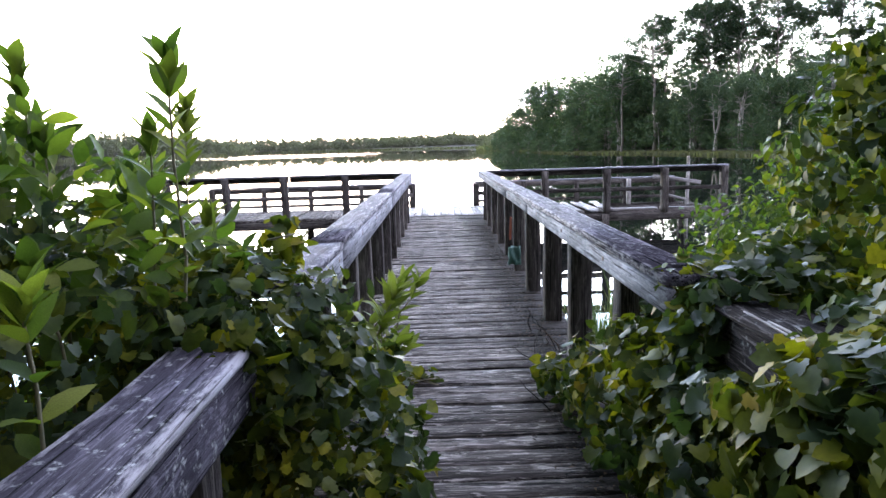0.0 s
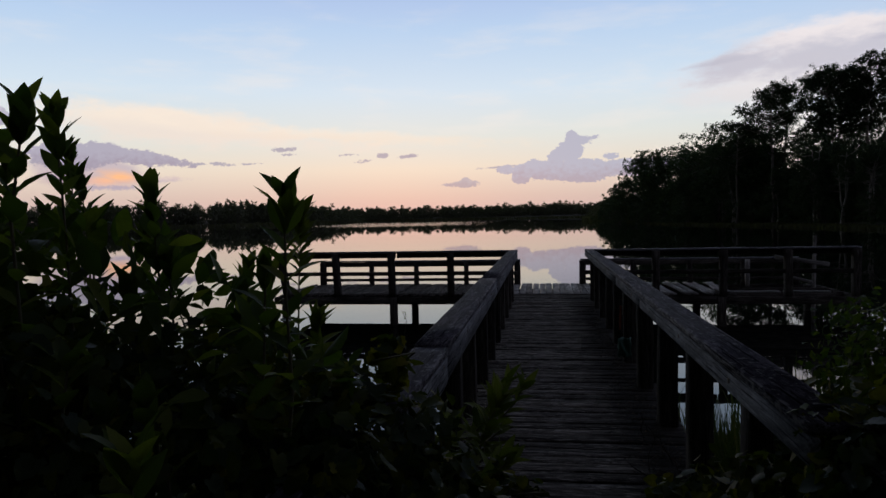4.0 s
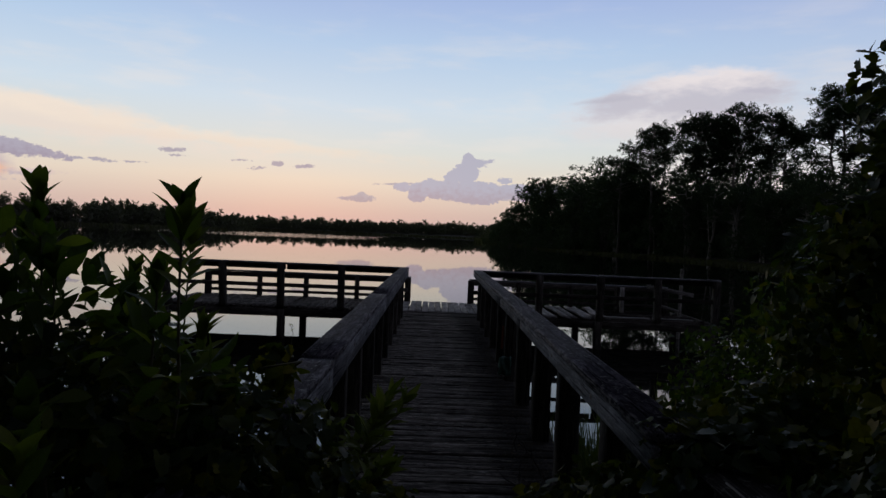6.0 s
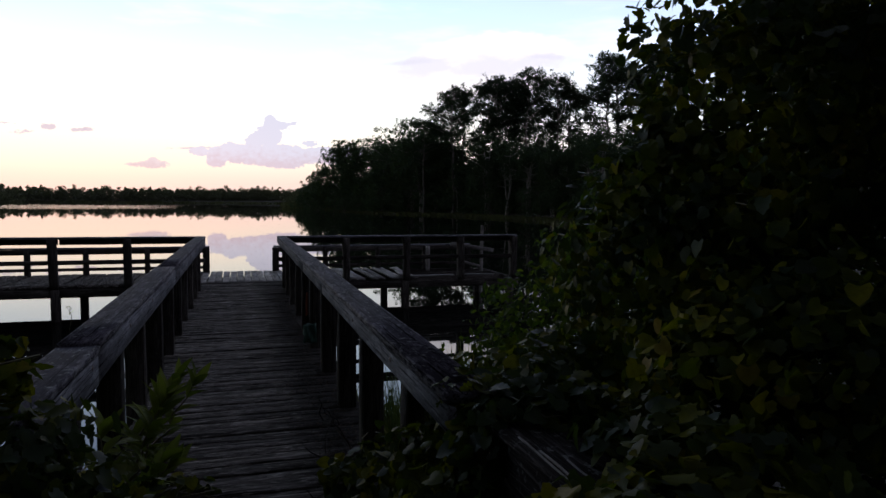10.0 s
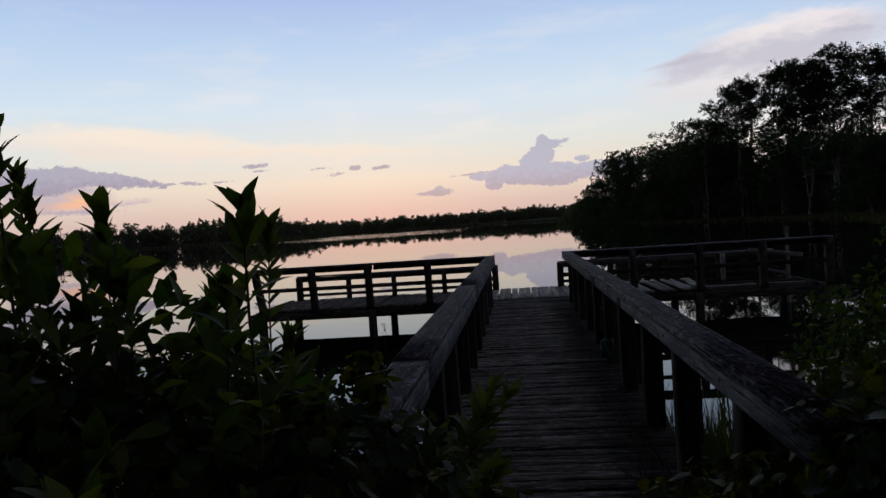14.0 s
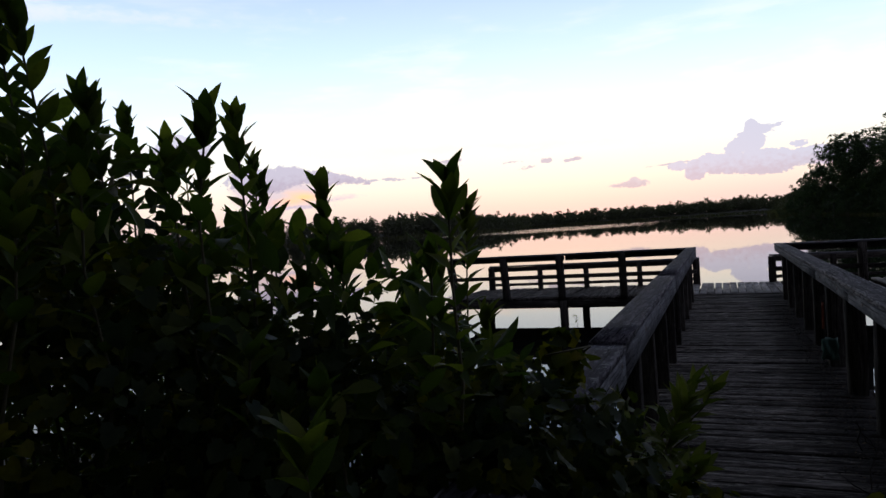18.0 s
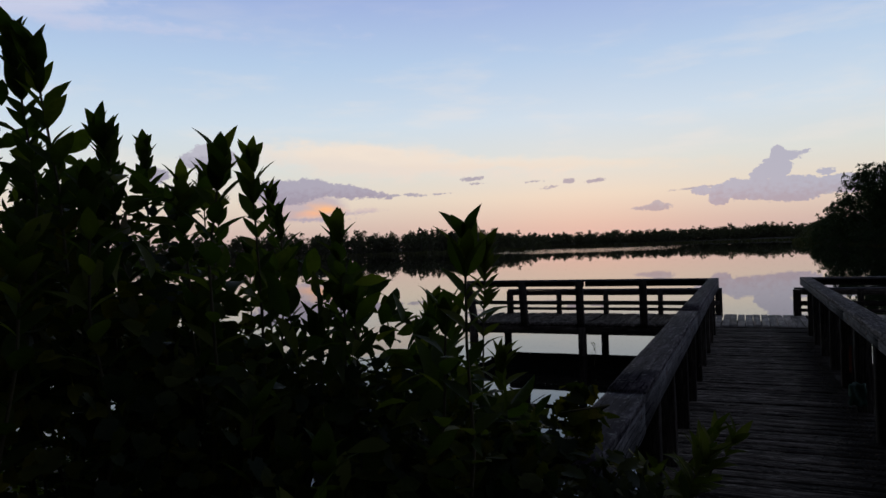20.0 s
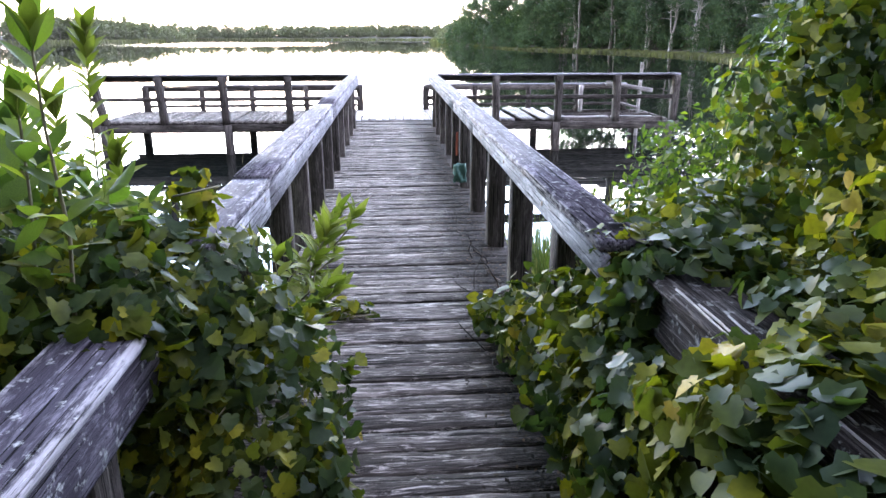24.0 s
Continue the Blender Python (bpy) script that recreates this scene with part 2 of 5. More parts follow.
def wood_material(name, dark, mid, light, rough=0.75, cracks=0.5, lichen=0.0, vary=1.0, edge=0.0, dirt=False, patches=0.0, bleach=0.0, stained=0.465):
    """Weathered timber with its grain along local x; each board a little different."""
    m, nt, bsdf, out = material(name)
    info = nt.nodes.new("ShaderNodeObjectInfo")
    grain, mp = noise_node(nt, 5.0, 10.0, 0.72, (0.6, 8, 8) if dirt else (0.7, 13, 13), distort=1.2)
    shift = nt.nodes.new("ShaderNodeCombineXYZ")
    for i in range(3):
        mul = nt.nodes.new("ShaderNodeMath")
        mul.operation = "MULTIPLY"
        nt.links.new(info.outputs["Random"], mul.inputs[0])
        mul.inputs[1].default_value = 11.0 * (i + 1)
        nt.links.new(mul.outputs[0], shift.inputs[i])
    nt.links.new(shift.outputs[0], mp.inputs["Location"])
    blotch, mp2 = noise_node(nt, 3.0, 5.0, 0.6, (0.7, 2, 2))
    nt.links.new(shift.outputs[0], mp2.inputs["Location"])
    split, mp3 = noise_node(nt, 3.0, 6.0, 0.7, (0.45, 17, 17) if dirt else (0.5, 30, 30), distort=0.3)
    nt.links.new(shift.outputs[0], mp3.inputs["Location"])
    colour = ramp_node(nt, grain, [(0.34, dark), (0.50, mid), (0.66, light)])
    stain = ramp_node(nt, blotch, [(0.34, (0.28, 0.27, 0.25)), (0.56, (1, 1, 1))])
    colour = mix_node(nt, 0.85, colour, stain, "MULTIPLY")
    crack = ramp_node(nt, split, [(0.39, (1 - cracks,) * 3), (0.455, (1, 1, 1))])
    colour = mix_node(nt, 1.0, colour, crack, "MULTIPLY")
    tone = ramp_node(nt, info.outputs["Random"], [(0.0, (0.50, 0.49, 0.48)), (0.5, (0.88, 0.88, 0.88)), (1.0, (1.30, 1.28, 1.25))])
    colour = mix_node(nt, vary, colour, tone, "MULTIPLY")
    if patches:
        # dark weather stains with hard, ragged borders
        mould, mp6 = noise_node(nt, 5.5, 10.0, 0.72, (0.8, 2.4, 2.4), distort=0.6)
        nt.links.new(shift.outputs[0], mp6.inputs["Location"])
        colour = mix_node(nt, ramp_node(nt, mould, [(stained, (patches,) * 3), (stained + 0.05, (0, 0, 0))]), colour, dark)
    if bleach:
        # trodden and rain-washed spots, paler and dry
        dry, mp7 = noise_node(nt, 7.0, 9.0, 0.75, (0.9, 4.5, 4.5), distort=0.8)
        nt.links.new(shift.outputs[0], mp7.inputs["Location"])
        colour = mix_node(nt, ramp_node(nt, dry, [(0.53, (0, 0, 0)), (0.65, (bleach,) * 3)]), colour, tuple(min(c * 1.35, 0.6) for c in light))
        colour = mix_node(nt, 1.0, colour, crack, "MULTIPLY")
    if lichen:
        spot, mp4 = noise_node(nt, 26.0, 5.0, 0.7)
        nt.links.new(shift.outputs[0], mp4.inputs["Location"])
        fac = ramp_node(nt, spot, [(0.58, (0, 0, 0)), (0.66, (lichen,) * 3)])
        colour = mix_node(nt, fac, colour, (0.40, 0.42, 0.40))
    if edge:
        # the arrises are worn pale, in broken strips
        sep = nt.nodes.new("ShaderNodeSeparateXYZ")
        nt.links.new(nt.nodes.new("ShaderNodeTexCoord").outputs["Object"], sep.inputs[0])
        off = nt.nodes.new("ShaderNodeMath")
        off.operation = "ABSOLUTE"
        nt.links.new(sep.outputs[1], off.inputs[0])
        chip, mp5 = noise_node(nt, 9.0, 6.0, 0.7, (1, 5, 5))
        nt.links.new(shift.outputs[0], mp5.inputs["Location"])
        reach = nt.nodes.new("ShaderNodeMath")
        reach.operation, reach.inputs[1].default_value = "MULTIPLY_ADD", 0.16
        nt.links.new(chip, reach.inputs[0])
        nt.links.new(off.outputs[0], reach.inputs[2])
        worn = ramp_node(nt, reach.outputs[0], [(edge + 0.088, (0, 0, 0)), (edge + 0.112, (0.7, 0.7, 0.7))])
        colour = mix_node(nt, worn, colour, mix_node(nt, grain, (0.16, 0.155, 0.165), (0.50, 0.49, 0.50)))
        colour = mix_node(nt, 1.0, colour, crack, "MULTIPLY")
    if dirt:
        # dirt trodden and drifted along the right-hand side of the walk
        geo = nt.nodes.new("ShaderNodeNewGeometry")
        sep = nt.nodes.new("ShaderNodeSeparateXYZ")
        nt.links.new(geo.outputs["Position"], sep.inputs[0])
        cloud = nt.nodes.new("ShaderNodeTexNoise")
        nt.links.new(geo.outputs["Position"], cloud.inputs["Vector"])
        cloud.inputs["Scale"].default_value, cloud.inputs["Detail"].default_value, cloud.inputs["Roughness"].default_value = 3.0, 8.0, 0.7
        at = nt.nodes.new("ShaderNodeMath")
        at.operation, at.inputs[1].default_value = "MULTIPLY_ADD", 0.85
        nt.links.new(cloud.outputs["Fac"], at.inputs[0])
        nt.links.new(sep.outputs[0], at.inputs[2])
        soil = ramp_node(nt, at.outputs[0], [(0.60, (0, 0, 0)), (0.88, (0.82, 0.82, 0.82))])
        colour = mix_node(nt, soil, colour, (0.014, 0.012, 0.010))
    nt.links.new(colour, bsdf.inputs["Base Color"])
    bsdf.inputs["Roughness"].default_value = rough
    bsdf.inputs["Specular IOR Level"].default_value = 0.03
    high = nt.nodes.new("ShaderNodeMath")
    high.operation = "ADD"
    nt.links.new(grain, high.inputs[0])
    nt.links.new(split, high.inputs[1])
    bump_node(nt, bsdf, high.outputs[0], 0.8, 0.010 if dirt else 0.007)
    return m


def leaf_material(name, stops, rough=0.42, per_object=False, through_light=0.3, spec=0.4, patchy=0.0):
    m, nt, bsdf, out = material(name)
    if per_object:
        rnd = nt.nodes.new("ShaderNodeObjectInfo").outputs["Random"]
    else:
        rnd = nt.nodes.new("ShaderNodeNewGeometry").outputs["Random Per Island"]
    if patchy:
        # whole sprays of leaves turn yellow or stay blue-green together
        spot = nt.nodes.new("ShaderNodeTexNoise")
        nt.links.new(nt.nodes.new("ShaderNodeNewGeometry").outputs["Position"], spot.inputs["Vector"])
        spot.inputs["Scale"].default_value, spot.inputs["Detail"].default_value = 2.6, 3.0
        wide = nt.nodes.new("ShaderNodeMapRange")
        nt.links.new(spot.outputs["Fac"], wide.inputs[0])
        wide.inputs[1].default_value, wide.inputs[2].default_value = 0.36, 0.64
        both = nt.nodes.new("ShaderNodeMix")
        both.inputs[0].default_value = patchy
        nt.links.new(rnd, both.inputs[2])
        nt.links.new(wide.outputs[0], both.inputs[3])
        rnd = both.outputs[0]
    colour = ramp_node(nt, rnd, stops)
    vein, _ = noise_node(nt, 45.0, 3.0, 0.6)
    colour = mix_node(nt, 0.6, colour, ramp_node(nt, vein, [(0.3, (0.6, 0.62, 0.6)), (0.65, (1.2, 1.2, 1.1))]), "MULTIPLY")
    nt.links.new(colour, bsdf.inputs["Base Color"])
    bsdf.inputs["Roughness"].default_value, bsdf.inputs["Specular IOR Level"].default_value = rough, spec
    tr = nt.nodes.new("ShaderNodeBsdfTranslucent")
    nt.links.new(mix_node(nt, 1.0, colour, (1.3, 1.5, 0.5), "MULTIPLY"), tr.inputs[0])
    both = nt.nodes.new("ShaderNodeMixShader")
    both.inputs[0].default_value = through_light
    nt.links.new(bsdf.outputs[0], both.inputs[1])
    nt.links.new(tr.outputs[0], both.inputs[2])
    nt.links.new(both.outputs[0], out.inputs[0])
    return m


def plain_material(name, a, b, scale, rough, bump=0.0, stretch=(1, 1, 1)):
    m, nt, bsdf, out = material(name)
    fac, _ = noise_node(nt, scale, 6.0, 0.6, stretch)
    nt.links.new(ramp_node(nt, fac, [(0.3, a), (0.7, b)]), bsdf.inputs["Base Color"])
    bsdf.inputs["Roughness"].default_value = rough
    if bump:
        bump_node(nt, bsdf, fac, 0.6, bump)
    return m


def water_material():
    m, nt, bsdf, out = material("lake_water")
    bsdf.inputs["Base Color"].default_value = (0.005, 0.006, 0.005, 1)
    bsdf.inputs["Roughness"].default_value = 0.015
    bsdf.inputs["IOR"].default_value = 1.33
    bsdf.inputs["Specular IOR Level"].default_value = 0.5
    # still water, with a wind-ruffled band far out
    ripple, _ = noise_node(nt, 0.8, 3.0, 0.5)
    co = nt.nodes.new("ShaderNodeTexCoord")
    sep = nt.nodes.new("ShaderNodeSeparateXYZ")
    nt.links.new(co.outputs["Object"], sep.inputs[0])
    wander, _ = noise_node(nt, 0.012, 2.0, 0.5, (1, 2.5, 1))

    def line(op, a, b):
        n = nt.nodes.new("ShaderNodeMath")
        n.operation = op
        for k, v in enumerate((a, b)):
            if isinstance(v, (int, float)):
                n.inputs[k].default_value = v
            else:
                nt.links.new(v, n.inputs[k])
        return n.outputs[0]

    def step(v, lo, hi):
        n = nt.nodes.new("ShaderNodeMapRange")
        n.interpolation_type = "SMOOTHSTEP"
        nt.links.new(v, n.inputs[0])
        n.inputs[1].default_value, n.inputs[2].default_value = lo, hi
        return n.outputs[0]
    # y + 0.35 x runs across the band
    out_at = line("ADD", line("ADD", sep.outputs[1], line("MULTIPLY", sep.outputs[0], 0.35)), line("MULTIPLY", line("SUBTRACT", wander, 0.5), 90.0))
    band = line("MULTIPLY", step(out_at, 150.0, 175.0), step(out_at, 330.0, 250.0))
    band = line("MULTIPLY", band, step(sep.outputs[0], -8.0, -40.0))
    chop, _ = noise_node(nt, 1.6, 2.0, 0.5)
    height = line("ADD", line("MULTIPLY", ripple, 0.0008), line("MULTIPLY", line("MULTIPLY", chop, band), 0.035))
    bump_node(nt, bsdf, height, 1.0, 1.0)
    return m


WOOD_DECK = wood_material("deck_timber", (0.030, 0.027, 0.024), (0.118, 0.108, 0.098), (0.335, 0.312, 0.285), 0.8, 0.8, dirt=True, patches=0.7, bleach=0.8)
WOOD_RAIL = wood_material("rail_timber", (0.105, 0.107, 0.116), (0.215, 0.22, 0.235), (0.35, 0.357, 0.375), 0.75, 0.7, 0.25, 0.2, patches=0.65, bleach=0.3)
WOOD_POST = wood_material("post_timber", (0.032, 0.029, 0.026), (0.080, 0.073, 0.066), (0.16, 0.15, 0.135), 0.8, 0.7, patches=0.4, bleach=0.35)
WOOD_CAP = wood_material("cap_timber", (0.036, 0.033, 0.042), (0.092, 0.086, 0.105), (0.22, 0.212, 0.245), 0.72, 0.85, 0.7, 0.15, 0.072, patches=0.85, bleach=0.25, stained=0.495)
# Rotten timber, taken near black so it also carries the overhanging growth's shade.
WOOD_ROT_SHADED = wood_material("rotten_shaded_timber", (0.006, 0.005, 0.005), (0.018, 0.015, 0.014), (0.085, 0.078, 0.074), 0.9, 0.9, 0.2, 0.4)
WOOD_PALE = wood_material("bleached_timber", (0.12, 0.115, 0.11), (0.27, 0.26, 0.25), (0.42, 0.41, 0.39), 0.55, 0.5)
WATER = water_material()
EARTH = plain_material("bank_earth", (0.018, 0.016, 0.010), (0.05, 0.045, 0.028), 1.5, 0.95, 0.04)
BARK = plain_material("bark", (0.05, 0.045, 0.038), (0.17, 0.155, 0.135), 7.0, 0.9, 0.02, (1, 1, 0.25))
PALE_BARK = plain_material("pale_bark", (0.12, 0.11, 0.10), (0.34, 0.32, 0.29), 5.0, 0.9, 0.02, (1, 1, 0.3))
STEM = plain_material("green_stem", (0.05, 0.055, 0.025), (0.12, 0.10, 0.05), 14.0, 0.7)
LEAF_VINE = leaf_material("vine_leaf", [(0.0, (0.017, 0.028, 0.016)), (0.35, (0.026, 0.040, 0.018)), (0.56, (0.044, 0.055, 0.011)), (0.72, (0.080, 0.087, 0.010)), (0.88, (0.160, 0.147, 0.012)), (1.0, (0.17, 0.122, 0.028))], 0.45, False, 0.34, 0.06, 0.45)
LEAF_VINE_ONE = leaf_material("vine_leaf_single", [(0.0, (0.017, 0.028, 0.016)), (0.35, (0.026, 0.040, 0.018)), (0.56, (0.044, 0.055, 0.011)), (0.72, (0.080, 0.087, 0.010)), (0.88, (0.160, 0.147, 0.012)), (1.0, (0.17, 0.122, 0.028))], 0.40, True, 0.34, 0.10, 0.45)
# Shrub leaves joined as foliage are darker than those placed singly.
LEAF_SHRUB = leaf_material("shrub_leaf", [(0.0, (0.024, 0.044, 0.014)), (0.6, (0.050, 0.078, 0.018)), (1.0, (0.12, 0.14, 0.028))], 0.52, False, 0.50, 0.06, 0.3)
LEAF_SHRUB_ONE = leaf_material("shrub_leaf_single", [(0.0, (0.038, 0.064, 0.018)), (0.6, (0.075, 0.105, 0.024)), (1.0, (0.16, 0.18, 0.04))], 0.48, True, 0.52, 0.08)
# Woodland and pine greens lifted and blued, with lake mist put into the colour.
LEAF_WOOD_MISTED = leaf_material("woodland_leaf", [(0.0, (0.036, 0.060, 0.042)), (0.6, (0.054, 0.084, 0.052)), (1.0, (0.085, 0.115, 0.066))], 0.6, False, 0.2, 0.05)
LEAF_PINE_MISTED = leaf_material("misted_pine_needles", [(0.0, (0.026, 0.045, 0.030)), (0.6, (0.040, 0.064, 0.040)), (1.0, (0.06, 0.085, 0.048))], 0.6, False, 0.15, 0.05)
LEAF_WEED = leaf_material("weed_leaf", [(0.0, (0.060, 0.078, 0.020)), (0.6, (0.090, 0.108, 0.026)), (1.0, (0.13, 0.145, 0.045))], 0.5, True, 0.4, 0.08)
# Far greens lightened towards grey: distance haze mixed into the leaf colour.
LEAF_FAR_HAZED = leaf_material("hazed_far_leaf", [(0.0, (0.095, 0.108, 0.080)), (1.0, (0.135, 0.14, 0.105))], 0.8, False, 0.25, 0.1)
REED = leaf_material("sedge", [(0.0, (0.070, 0.072, 0.050)), (1.0, (0.098, 0.098, 0.070))], 0.85, False, 0.35, 0.02)
GRASS = leaf_material("grass_blade", [(0.0, (0.045, 0.075, 0.025)), (0.6, (0.08, 0.11, 0.035)), (1.0, (0.16, 0.15, 0.06))], 0.6, False, 0.25, 0.2)
LITTER = leaf_material("dead_leaf", [(0.0, (0.008, 0.007, 0.006)), (0.7, (0.022, 0.017, 0.012)), (0.93, (0.05, 0.036, 0.024)), (1.0, (0.10, 0.065, 0.04))], 0.8, False, 0.1, 0.2)
TEAL = plain_material("teal_plastic", (0.035, 0.095, 0.08), (0.07, 0.16, 0.13), 9.0, 0.45)
ORANGE = plain_material("orange_plastic", (0.40, 0.09, 0.05), (0.55, 0.14, 0.08), 9.0, 0.5)
METAL = plain_material("rusty_metal", (0.10, 0.07, 0.05), (0.20, 0.17, 0.15), 20.0, 0.6)


# ---- mesh helpers ----
def mesh_of(name, verts, faces, mat, smooth_shade=False):
    """A mesh from arrays of vertices and equal-sided faces."""
    verts, faces = np.asarray(verts, dtype=np.float32), np.asarray(faces, dtype=np.int32)
    me = bpy.data.meshes.new(name)
    n, k = faces.shape
    me.vertices.add(len(verts))
    me.vertices.foreach_set("co", verts.ravel())
    me.loops.add(n * k)
    me.loops.foreach_set("vertex_index", faces.ravel())
    me.polygons.add(n)
    me.polygons.foreach_set("loop_start", np.arange(0, n * k, k, dtype=np.int32))
    me.update(calc_edges=True)
    me.materials.append(mat)
    if smooth_shade:
        me.polygons.foreach_set("use_smooth", np.ones(n, dtype=bool))
    return me


def child(name, me, parent, m=None, label=""):
    ob = new(name, me)
    if parent is not None:
        ob.parent = parent
    if m is not None:
        ob.matrix_basis = m
    if label:
        ob["label"] = label
    return ob


def thing(name, label, category, m=None, group="", kind=""):
    ob = new(name)
    ob.empty_display_size = 0.1
    if m is not None:
        ob.matrix_basis = m
    return tagged(ob, label, category, group, kind)


def board_mesh(name, length, width, thick, mat, seed, warp=0.004, worn=0.006, segs=7, chewed=0.0):
    """A sawn board along x from 0 to length, width along y, top at z = 0, with worn edges and a slight warp."""
    r = np.random.RandomState(seed)
    b = min(worn, thick * 0.3)
    ring = np.array([(-width / 2 + b, 0), (width / 2 - b, 0), (width / 2, -b), (width / 2, -thick + b), (width / 2 - b, -thick), (-width / 2 + b, -thick),
                     (-width / 2, -thick + b), (-width / 2, -b)])
    xs = np.linspace(0, length, segs + 1)
    verts = []
    bow, cup = r.uniform(-1, 1) * warp, r.uniform(-1, 1) * warp
    for i, x in enumerate(xs):
        t = x / length
        rr = ring.copy()
        rr += r.uniform(-1, 1, rr.shape) * worn * 0.35
        rr[:, 1] += bow * math.sin(math.pi * t) + cup * (t - 0.5) * rr[:, 0] / width * 2
        rr[:, 0] += r.uniform(-1, 1) * warp * 0.4
        if chewed:
            rr[[0, 6, 7], 0] += r.uniform(-0.3, 1) * chewed * r.rand()
            rr[[1, 2, 3], 0] -= r.uniform(-0.3, 1) * chewed * r.rand()
        e = r.uniform(0, worn * 0.25) if i in (0, segs) else 0.0
        xx = x + (e if i == 0 else -e)
        verts += [(xx, y, z) for y, z in rr]
    faces = []
    for i in range(segs):
        for j in range(8):
            a, c = i * 8 + j, i * 8 + (j + 1) % 8
            faces.append((a, a + 8, c + 8, c))
    for base, flip in ((0, False), (segs * 8, True)):
        q = [(0, 1, 2, 7), (7, 2, 3, 6), (6, 3, 4, 5)]
        for f in q:
            g = [base + k for k in f]
            faces.append(tuple(g[::-1]) if flip else tuple(g))
    return mesh_of(name, verts, faces, mat)


def along(a, b, roll=0.0):
    """The pose whose x axis runs from a to b, with z as far up as it goes."""
    a, b = Vector(a), Vector(b)
    x = (b - a).normalized()
    up = Vector((0, 0, 1)) if abs(x.z) < 0.95 else Vector((0, 1, 0))
    y = up.cross(x).normalized()
    z = x.cross(y)
    m = Matrix((x, y, z)).transposed().to_4x4()
    return Matrix.Translation(a) @ m @ pose(0, 0, 0, roll)


_seed = [0]


def board(name, a, b, width, thick, mat, parent, label="", roll=0.0, warp=0.004, worn=0.006):
    """One board from a to b (the middle line of its top face)."""
    _seed[0] += 1
    length = (Vector(b) - Vector(a)).length
    return child(name, board_mesh(name, length, width, thick, mat, _seed[0], warp, worn), parent, along(a, b, roll), label)


def tube_arrays(points, radii, sides=6):
    """A tapered tube through points, as vertices and quads."""
    pts = [Vector(p) for p in points]
    verts, faces = [], []
    for i, p in enumerate(pts):
        d = (pts[min(i + 1, len(pts) - 1)] - pts[max(i - 1, 0)]).normalized()
        side = d.cross(Vector((0.31, 0.17, 0.93)) if abs(d.z) < 0.9 else Vector((1, 0, 0))).normalized()
        other = d.cross(side)
        for k in range(sides):
            w = 2 * math.pi * k / sides
            verts.append(p + (side * math.cos(w) + other * math.sin(w)) * radii[i])
    for i in range(len(pts) - 1):
        for k in range(sides):
            a, b = i * sides + k, i * sides + (k + 1) % sides
            faces.append((a, b, b + sides, a + sides))
    return np.array([tuple(v) for v in verts]), np.array(faces)


def join_arrays(parts):
    verts, faces, n = [], [], 0
    for v, f in parts:
        verts.append(v)
        faces.append(f + n)
        n += len(v)
    return np.concatenate(verts), np.concatenate(faces)


def rotations(yaw, pitch, roll):
    """Stack of matrices Rz(yaw) Ry(pitch) Rx(roll)."""
    cy, sy, cp, sp, cr, sr = np.cos(yaw), np.sin(yaw), np.cos(pitch), np.sin(pitch), np.cos(roll), np.sin(roll)
    return np.stack([np.stack([cy * cp, cy * sp * sr - sy * cr, cy * sp * cr + sy * sr], -1),
                     np.stack([sy * cp, sy * sp * sr + cy * cr, sy * sp * cr - cy * sr], -1),
                     np.stack([-sp, cp * sr, cp * cr], -1)], -2)


def scatter(template, places, rots, sizes):
    """Copies of a template (vertices, faces) as one pair of arrays."""
    tv, tf = template
    v = np.einsum("nij,kj->nki", rots, tv) * np.asarray(sizes)[:, None, None] + np.asarray(places)[:, None, :]
    f = tf[None] + (np.arange(len(places)) * len(tv))[:, None, None]
    return v.reshape(-1, 3), f.reshape(-1, tf.shape[1])


# leaf shapes: the stalk at the origin, the tip along x, one long
def lance_leaf(width=0.30, droop=0.18, fold=0.10, short=False):
    xs = [0.0, 0.45, 1.0] if short else [0.0, 0.18, 0.42, 0.68, 0.88, 1.0]
    ws = [0.10, 1.0, 0.0] if short else [0.02, 0.62, 1.0, 0.78, 0.34, 0.0]
    verts = []
    for x, w in zip(xs, ws):
        z = -droop * x * x
        h = w * width / 2
        verts += [(x, -h, z + fold * w * 0.5), (x, 0, z), (x, h, z + fold * w * 0.5)]
    faces = []
    for i in range(len(xs) - 1):
        a = i * 3
        faces += [(a, a + 3, a + 4, a + 1), (a + 1, a + 4, a + 5, a + 2)]
    return np.array(verts), np.array(faces)


